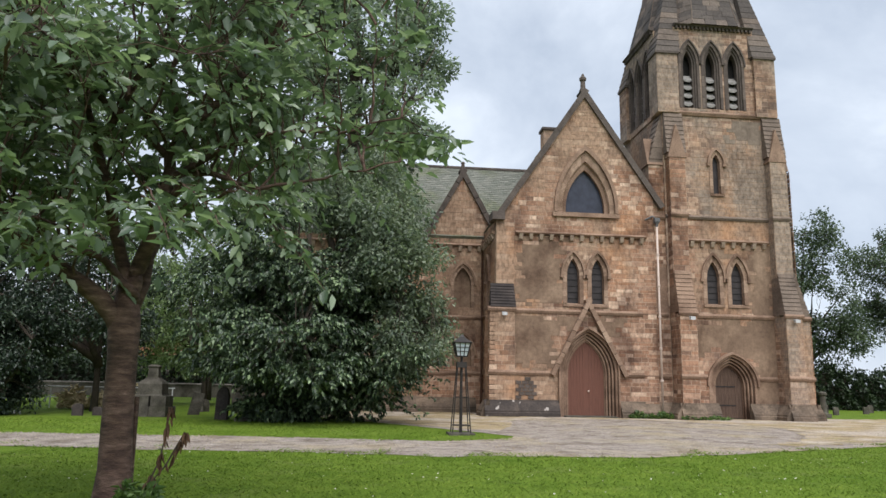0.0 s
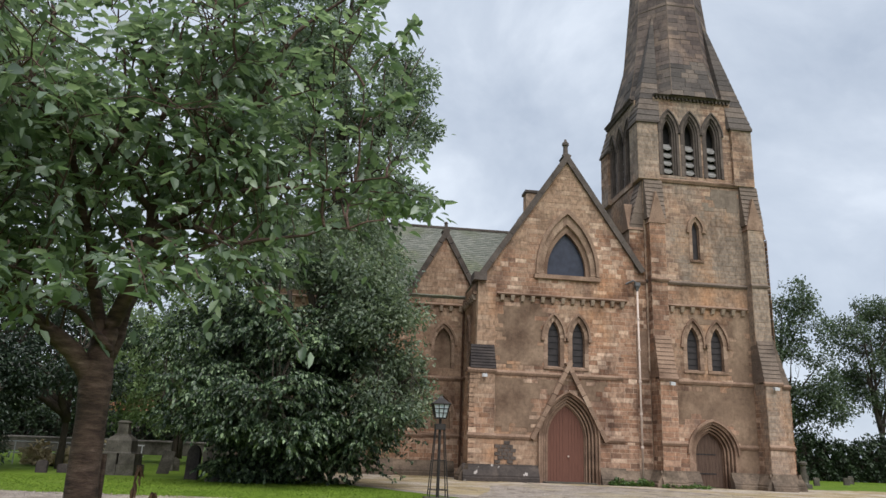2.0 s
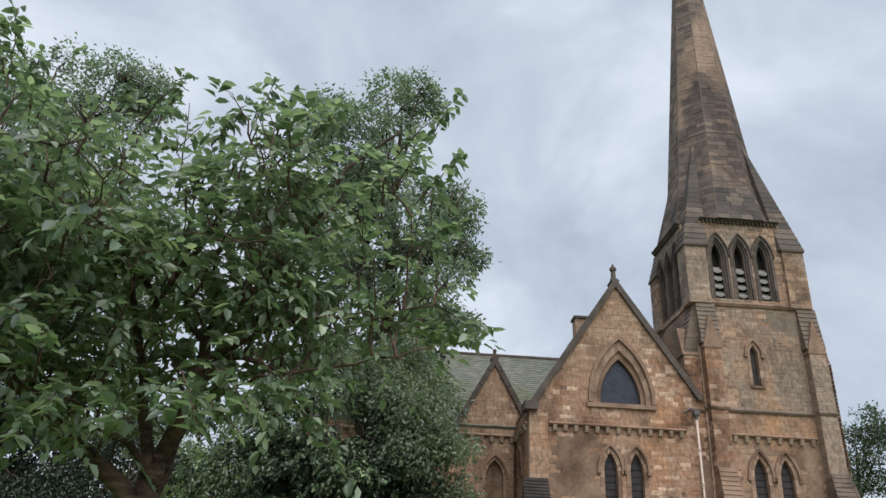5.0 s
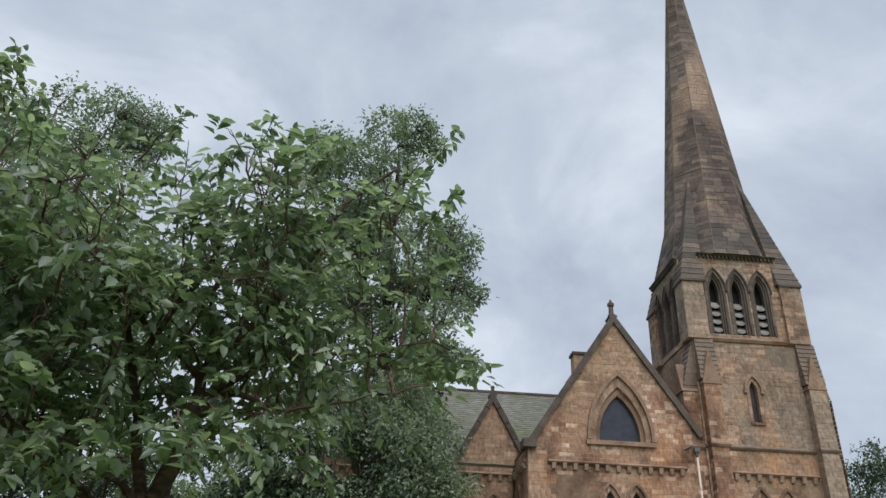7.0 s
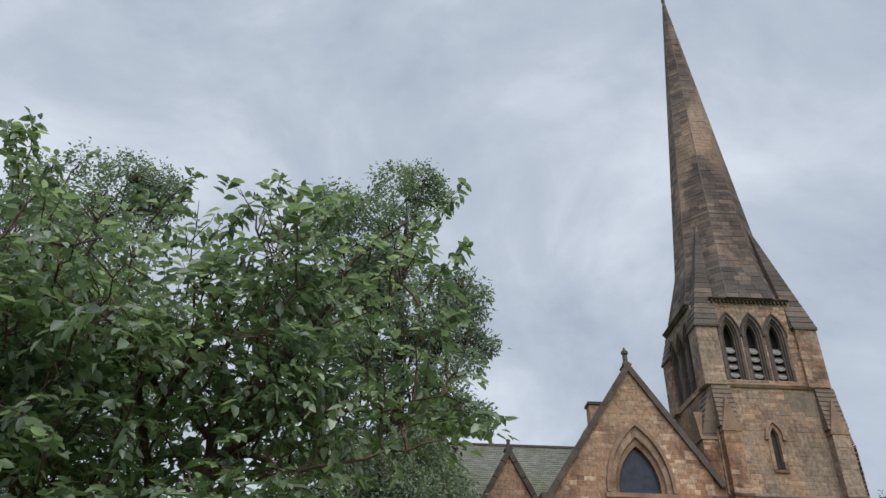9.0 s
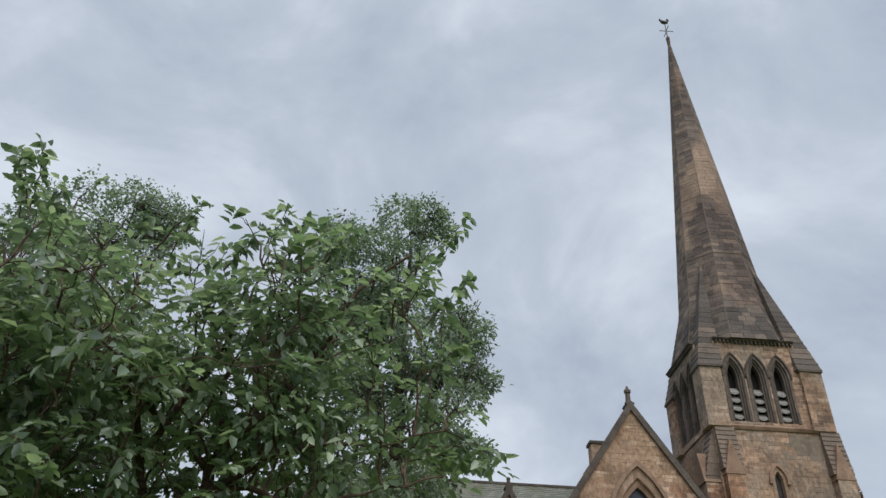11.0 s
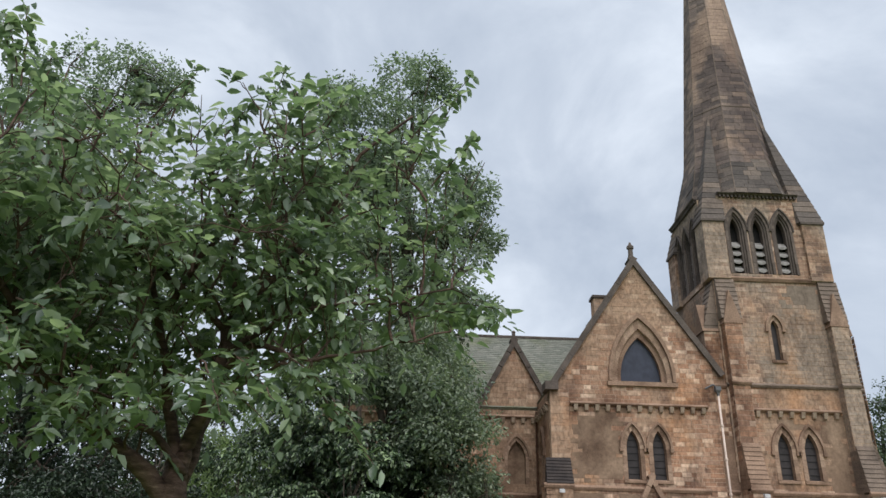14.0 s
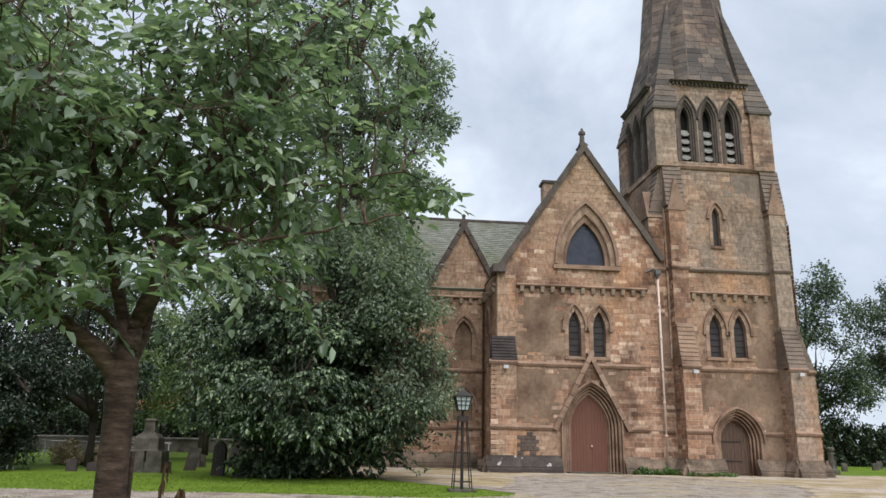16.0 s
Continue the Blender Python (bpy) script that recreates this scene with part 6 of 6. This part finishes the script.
# ---- things in the churchyard ----
def lamp_post(x, y):
    root = tagged(new("lamp_post"), "black iron lantern on four splayed legs on a stone slab", "lamp post")
    bag = Bag()
    bag.box(x - 0.42, x + 0.42, y - 0.42, y + 0.42, -0.05, 0.07)
    bag.make("base_slab", M_GRAVE, root)
    for sx in (-1, 1):
        for sy in (-1, 1):
            bag = Bag()
            bag.beam((x + sx * 0.29, y + sy * 0.29, 0.05), (x + sx * 0.13, y + sy * 0.13, 2.25), 0.026, 0.026)
            bag.make("leg", M_IRON, root)
    bag = Bag()
    bag.tube([(x, y, 0.05), (x, y, 2.5)], [0.055, 0.045], 10)
    bag.make("pole", M_IRON, root)
    for z, w in ((0.3, 0.272), (1.18, 0.208), (2.2, 0.134)):
        for k in range(4):
            a, b = ((-1, -1), (1, -1), (1, 1), (-1, 1))[k], ((1, -1), (1, 1), (-1, 1), (-1, -1))[k]
            bag = Bag()
            bag.beam((x + a[0] * w, y + a[1] * w, z), (x + b[0] * w, y + b[1] * w, z), 0.02, 0.024)
            bag.make("brace", M_IRON, root)
    bag = Bag()
    bag.box(x - 0.16, x + 0.16, y - 0.16, y + 0.16, 2.12, 2.3)
    bag.make("collar", M_IRON, root)
    zb, zt, wb, wt = 2.5, 2.9, 0.17, 0.26
    bag = Bag()
    bag.hexa([(x - wb, y - wb, zb - 0.04), (x + wb, y - wb, zb - 0.04), (x + wb, y + wb, zb - 0.04), (x - wb, y + wb, zb - 0.04),
              (x - wb - 0.01, y - wb - 0.01, zb), (x + wb + 0.01, y - wb - 0.01, zb), (x + wb + 0.01, y + wb + 0.01, zb), (x - wb - 0.01, y + wb + 0.01, zb)])
    lantern = bag.make("lantern", M_IRON, root)
    bag = Bag()
    g0, g1 = wb - 0.02, wt - 0.02
    bag.hexa([(x - g0, y - g0, zb), (x + g0, y - g0, zb), (x + g0, y + g0, zb), (x - g0, y + g0, zb), (x - g1, y - g1, zt), (x + g1, y - g1, zt), (x + g1, y + g1, zt), (x - g1, y + g1, zt)])
    bag.make("glazing", M_LAMPGLASS, lantern, "milky lantern glass")
    for k in range(4):
        a, b = ((-1, -1), (1, -1), (1, 1), (-1, 1))[k], ((1, -1), (1, 1), (-1, 1), (-1, -1))[k]
        bag = Bag()
        for t in (0, 1 / 3, 2 / 3):
            u, v = a[0] + (b[0] - a[0]) * t, a[1] + (b[1] - a[1]) * t
            bag.beam((x + u * wb, y + v * wb, zb), (x + u * wt, y + v * wt, zt), 0.022 if t else 0.035, 0.022)
        for s in (0.35, 0.68):
            w = wb + (wt - wb) * s
            bag.beam((x + a[0] * w, y + a[1] * w, zb + (zt - zb) * s), (x + b[0] * w, y + b[1] * w, zb + (zt - zb) * s), 0.02, 0.02)
        bag.make("frame", M_IRON, lantern)
    bag = Bag()
    bag.lathe((x, y, zt), [(0, 0.42), (0.03, 0.44), (0.12, 0.26), (0.2, 0.12), (0.23, 0.09), (0.27, 0.06), (0.3, 0.02)], 4)
    bag.make("lantern_roof", M_IRON, lantern)
    return root


lamp_post(3.03, 23.7)


def headstone(x, y, w, h, t=0.14, lean=0.0, turn=0.0, rounded=True, label="weathered grey headstone in the grass", mat=M_GRAVE):
    bm = bmesh.new()
    if rounded:
        prof = [(-w / 2, -0.1), (w / 2, -0.1), (w / 2, h * 0.72)] + [(w / 2 * math.cos(a), h * 0.72 + h * 0.28 * math.sin(a)) for a in [math.pi * k / 8 for k in range(1, 8)]] + [(-w / 2, h * 0.72)]
    else:
        prof = [(-w / 2, -0.1), (w / 2, -0.1), (w / 2, h), (-w / 2, h)]
    f = bm.faces.new([bm.verts.new((u, 0, z)) for u, z in prof])
    e = bmesh.ops.extrude_face_region(bm, geom=[f])
    bmesh.ops.translate(bm, verts=[v for v in e["geom"] if isinstance(v, bmesh.types.BMVert)], vec=(0, t, 0))
    bmesh.ops.bevel(bm, geom=bm.edges[:], offset=0.015, segments=1, affect="EDGES")
    ob = part("headstone", bm, mat, None, label)
    ob.matrix_basis = pose(x, y, 0, 0, lean, turn)
    return tagged(ob, category="gravestone", group="headstones in the churchyard")


headstone(-7.7, 34.3, 0.5, 1.0, 0.16, 12, 15, False, "leaning grey headstone in the grass")
headstone(-5.75, 30.3, 0.5, 1.3, 0.2, 2, -8, True, "tall dark headstone under the evergreen", M_SOOT)
headstone(-11.85, 32.0, 0.42, 0.5, 0.2, 0, 5, True, "low dark rounded gravestone", M_SOOT)
headstone(-11.2, 32.4, 0.4, 0.36, 0.2, 0, -5, True, "low dark rounded gravestone", M_SOOT)
headstone(-8.4, 33.3, 0.26, 0.4, 0.16, 0, 0, False, "small square grave marker")
for k in range(8):
    gx, gy = -4.6 - (k % 4) * 1.2 + rng.uniform(-0.4, 0.4), 38.0 + (k // 8) * 6 + rng.uniform(-1.5, 1.5)
    headstone(gx, gy, rng.uniform(0.4, 0.65), rng.uniform(0.6, 1.2), 0.14, rng.uniform(-5, 5), rng.uniform(-20, 20), rng.random() < 0.7)
headstone(32.0, 47.8, 0.4, 0.55, 0.14, 0, 0, True, "pale headstone before the hedge")
headstone(36.5, 51.0, 0.5, 0.5, 0.14, 0, 10, False, "pale headstone before the hedge")
headstone(39.0, 54.0, 0.45, 0.6, 0.14, -4, -10, True, "pale headstone before the hedge")
headstone(-4.7, 29.4, 0.7, 0.12, 1.5, 0, 0, False, "flat ledger stone in the grass")

# tomb behind the cherry
tomb = tagged(new("tomb"), "tall grey stone tomb with a tapered top on a blocky base", "tomb")
for x0, x1 in ((-9.75, -9.0), (-8.98, -8.3)):
    bag = Bag()
    bag.box(x0, x1, 31.9, 33.2, -0.1, 0.42)
    bag.make("base_block", M_GRAVE, tomb)
    bag = Bag()
    bag.box(x0 + 0.03, x1 - 0.03, 31.95, 33.15, 0.424, 0.85)
    bag.make("base_block", M_GRAVE, tomb)
bag = Bag()
bag.lathe((-9.03, 32.5, 0.854), [(0, 0.78), (0.06, 0.72), (0.5, 0.68), (0.62, 0.56), (0.7, 0.4), (0.76, 0.32), (1.15, 0.27), (1.22, 0.34), (1.3, 0.2)], 4)
bag.make("pedestal", M_GRAVE, tomb)

# stone pillar beyond the tower
bag = Bag()
bag.box(27.35, 28.0, 42.3, 42.95, -0.05, 0.25)
pillar = tagged(bag.make("pillar", M_GRAVE, None, "short pale stone pillar monument on a square base"), category="monument")
bag = Bag()
bag.lathe((27.68, 42.6, 0.25), [(0, 0.24), (0.1, 0.19), (1.05, 0.165), (1.12, 0.24), (1.24, 0.26), (1.32, 0.12)], 12)
bag.make("column", M_GRAVE, pillar)
headstone(28.25, 43.2, 0.45, 0.85, 0.15, 0, 20, True, "pale headstone beside the pillar monument")

# metal railing beyond the graves
rail = tagged(new("railing"), "pale galvanised tubular metal railing beyond the graves", "railing")
for x in range(-34, -9, 2):
    bag = Bag()
    bag.tube([(x, 39.5, -0.05), (x, 39.5, 1.1)], [0.03, 0.03], 6)
    bag.make("post", M_RAILING, rail)
for z in (0.55, 1.08):
    bag = Bag()
    bag.tube([(-34, 39.5, z), (-9.9, 39.5, z)], [0.028, 0.028], 6)
    bag.make("rail", M_RAILING, rail)

# a low house far off behind the trees
def house(x, y, w, d, h, roof_h):
    root = tagged(new("house"), "far low house with a red tiled roof", "house")
    bag = Bag()
    bag.box(x - w / 2, x + w / 2, y, y + d, -0.1, h)
    wall = bag.make("wall", M_RENDER, root)
    bag = Bag()
    for s in (0, 1):
        ya, yb = (y - 0.3, y + d / 2) if s == 0 else (y + d + 0.3, y + d / 2)
        bag.hexa([(x - w / 2 - 0.2, ya, h - 0.1), (x + w / 2 + 0.2, ya, h - 0.1), (x + w / 2 + 0.2, yb, h + roof_h - 0.1), (x - w / 2 - 0.2, yb, h + roof_h - 0.1),
                  (x - w / 2 - 0.2, ya, h + 0.05), (x + w / 2 + 0.2, ya, h + 0.05), (x + w / 2 + 0.2, yb, h + roof_h + 0.05), (x - w / 2 - 0.2, yb, h + roof_h + 0.05)])
    bag.make("roof", M_BRICK, root)
    for k in range(int(w / 2.4)):
        wx = x - w / 2 + 1.2 + k * 2.4
        bag = Bag()
        bag.box(wx - 0.5, wx + 0.5, y - 0.04, y + 0.05, 1.0, 2.2)
        bag.make("window", M_GLASS, root)


house(-18.2, 72.0, 9.0, 8.0, 3.7, 2.6)
bag = Bag()
extrude(bag, front(66.0), -60.0, 0.0, [(-0.4, -0.1), (0.0, -0.1), (0.0, 1.0), (0.06, 1.02), (0.06, 1.12), (-0.2, 1.2), (-0.46, 1.12), (-0.46, 1.02), (-0.4, 1.0)])
wall_far = tagged(bag.make("boundary_wall", M_STRAW, None, "long low boundary wall of weathered stone"), kind="structure")

# stake, withered shoot and suckers at the cherry's foot
bag = Bag()
bag.tube([(-2.97, 10.02, -0.1), (-2.985, 10.02, 1.35)], [0.045, 0.04], 8)
stake = tagged(bag.make("stake", M_BARK, None, "dark wooden tree stake behind the cherry trunk"), category="stake")
root = tagged(new("withered_shoot"), "withered brown shoot hanging with dead leaves", "dead branch")
bag = Bag()
stems = [[(-2.75, 9.45, 0.05), (-2.6, 9.45, 0.3), (-2.48, 9.45, 0.6), (-2.42, 9.45, 0.95), (-2.4, 9.45, 1.25)], [(-2.6, 9.45, 0.3), (-2.4, 9.45, 0.55), (-2.28, 9.45, 0.8), (-2.2, 9.45, 0.95)]]
pos, dirs = [], []
rs = random.Random(4)
for st in stems:
    bag.tube([Vector(p) for p in st], [0.014 - 0.002 * i for i in range(len(st))], 6)
    for a, b in zip(st[1:], st[2:] + [st[-1]]):
        for k in range(9):
            p = Vector(a).lerp(Vector(b), rs.random())
            pos.append((p.x + rs.uniform(-0.03, 0.03), p.y + rs.uniform(-0.03, 0.03), p.z))
            dirs.append((rs.uniform(-0.35, 0.35), rs.uniform(-0.35, 0.35), -1.0))
bag.make("stem", M_DBARK_CORE, root)
leaf_mesh("dead_leaves", np.array(pos), np.array(dirs), np.array([rs.uniform(0.10, 0.19) for _ in pos]), M_DEAD, root, seed=5, width=0.24, fold=0.12)


def low_growth(name, label, x0, x1, y0, y1, h, n, size, mat, seed, category):
    r = np.random.default_rng(seed)
    u = r.uniform(0, 1, n)
    cx = x0 + (x1 - x0) * u
    bump = 0.55 + 0.45 * np.sin(u * 17 + seed) * np.sin(u * 7)
    pos = np.stack([cx, r.uniform(y0, y1, n), 0.02 + r.uniform(0, 1, n) ** 1.4 * h * np.clip(bump, 0.2, 1)], 1)
    d = r.normal(size=(n, 3))
    d[:, 2] = np.abs(d[:, 2]) * 0.6 + 0.2
    ob = leaf_mesh(name, pos, d, size * r.uniform(0.6, 1.3, n), mat, None, label, seed=seed, width=0.5)
    return tagged(ob, category=category)


low_growth("suckers", "green leafy suckers at the cherry's foot", -2.98, -2.5, 9.3, 9.7, 0.42, 420, 0.12, M_SUCKER, 41, "suckers")
low_growth("dry_grass", "tall dry yellow grass before the railing", -15.0, -10.4, 37.6, 39.2, 1.25, 1500, 0.3, M_HAY, 44, "grass")
low_growth("weeds", "green weeds along the foot of the church wall", 13.6, 16.0, 37.0, 37.6, 0.35, 900, 0.16, M_SUCKER, 42, "weeds")
low_growth("weeds", "green weeds along the foot of the tower buttress", 16.0, 18.6, 36.2, 36.7, 0.22, 500, 0.14, M_SUCKER, 43, "weeds")


# grass blades on the lawns, and a few fallen leaves
def blades(name, label, n, area, height, seed, where=None, wide=1.0):
    r = np.random.default_rng(seed)
    x0, x1, y0, y1 = area
    p = np.stack([r.uniform(x0, x1, n), r.uniform(y0, y1, n)], 1)
    keep = np.array([(where or lawn)(x, y) for x, y in p])
    p = p[keep]
    n = len(p)
    a, hgt, w = r.uniform(0, 2 * math.pi, n), height * r.uniform(0.3, 1.0, n), (0.005 + 0.006 * r.random(n)) * wide
    lean = r.normal(size=(n, 2)) * 1.7 * hgt[:, None]
    v = np.zeros((n, 3, 3))
    v[:, 0, :2] = p + np.stack([np.cos(a), np.sin(a)], 1) * w[:, None]
    v[:, 1, :2] = p - np.stack([np.cos(a), np.sin(a)], 1) * w[:, None]
    v[:, 2, :2] = p + lean
    v[:, 2, 2] = hgt
    me = bpy.data.meshes.new(name)
    me.from_pydata(v.reshape(-1, 3).tolist(), [], np.arange(n * 3).reshape(-1, 3).tolist())
    me.materials.append(M_BLADE)
    return tagged(new(name, me), label, "grass", kind="stuff")


def between_points(x, line):
    for (a, b), (c, d) in zip(line, line[1:]):
        if a <= x <= c:
            return b + (d - b) * (x - a) / max(1e-6, c - a)
    return None


def lawn(x, y):
    near = between_points(x, near_edge)
    if near is not None and y < near - 0.02 + noise.noise(Vector((x * 3, y * 3, 0))) * 0.25:
        return True
    low = between_points(x, lower) if x < 4.4 else None
    return low is not None and y > low + 0.05 and y < (30.4 if x < 0.2 else 30.6 - (x - 0.2) * 1.75)


blades("grass", "short uneven grass blades of the near lawn", 120000, (-7.5, 15.5, 9.0, 21.5), 0.045, 61)
blades("grass", "short grass blades of the lawn beside the lamp post", 40000, (-16.0, 4.6, 20.5, 31.0), 0.06, 62)


def ragged(x, y):
    """Tufts that creep over the path's edges."""
    near = between_points(x, near_edge)
    low = between_points(x, lower) if x < 4.4 else None
    reach = 1.5 * noise.noise(Vector((x * 0.9, y * 0.9, 5))) + 1.1 * noise.noise(Vector((x * 4, y * 4, 6))) + 0.15
    return (near is not None and 0 < y - near + 0.1 < reach) or (low is not None and 0 < low - y + 0.1 < reach * 0.7)


blades("grass", "ragged tufts of grass creeping over the path's edge", 110000, (-14.0, 20.0, 15.5, 25.5), 0.07, 63, ragged, 2.0)
fr = np.random.default_rng(77)
n = 220
fp = np.stack([fr.uniform(-7, 14, n), fr.uniform(10.5, 17.0, n), np.full(n, 0.05)], 1)
fd = fr.normal(size=(n, 3)) * np.array([1, 1, 0.15])
tagged(leaf_mesh("daisies", fp, fd, fr.uniform(0.02, 0.045, n), M_DAISY, None, "small scattered white daisies in the lawn", seed=9), category="flowers")


# loose gravel on the path
def gravel(label, n, area, size, mat, seed):
    r = np.random.default_rng(seed)
    x0, x1, y0, y1 = area
    p = np.stack([r.uniform(x0, x1, n), r.uniform(y0, y1, n)], 1)

    def on_path(x, y):
        near = between_points(x, near_edge)
        low = between_points(x, lower) if x < 4.7 else None
        dense = noise.noise(Vector((x * 0.35, y * 0.8, seed))) + 0.6 * noise.noise(Vector((x * 1.7, y * 3.0, seed)))
        return near is not None and y > near and (low is None or y < low) and dense > 0.02

    p = p[np.array([on_path(x, y) for x, y in p])]
    n = len(p)
    q = size * r.uniform(0.5, 1.4, n)
    a = r.uniform(0, 2 * math.pi, n)
    v = np.zeros((n, 5, 3))
    for k in range(4):
        w = q * r.uniform(0.7, 1.2, n)
        v[:, k, 0], v[:, k, 1] = p[:, 0] + w * np.cos(a + k * math.pi / 2), p[:, 1] + w * np.sin(a + k * math.pi / 2)
        v[:, k, 2] = 0.01
    v[:, 4, :2] = p
    v[:, 4, 2] = 0.024 + q * r.uniform(0.3, 0.7, n)
    k = np.arange(n)[:, None] * 5
    faces = np.concatenate([k + np.array(f) for f in ((0, 1, 4), (1, 2, 4), (2, 3, 4), (3, 0, 4))], 1).reshape(-1, 3)
    me = bpy.data.meshes.new("gravel")
    me.from_pydata(v.reshape(-1, 3).tolist(), [], faces.tolist())
    me.polygons.foreach_set("use_smooth", [True] * len(faces))
    me.materials.append(mat)
    return tagged(new("gravel", me), label, "gravel", kind="stuff")


gravel("loose pale gravel scattered over the worn path", 30000, (-14.0, 22.0, 17.0, 36.5), 0.03, M_PATH, 3)
gravel("fine brown loose stones scattered over the worn path", 9000, (-14.0, 22.0, 17.0, 36.5), 0.018, M_SANDY, 8)

lay_single_stones()
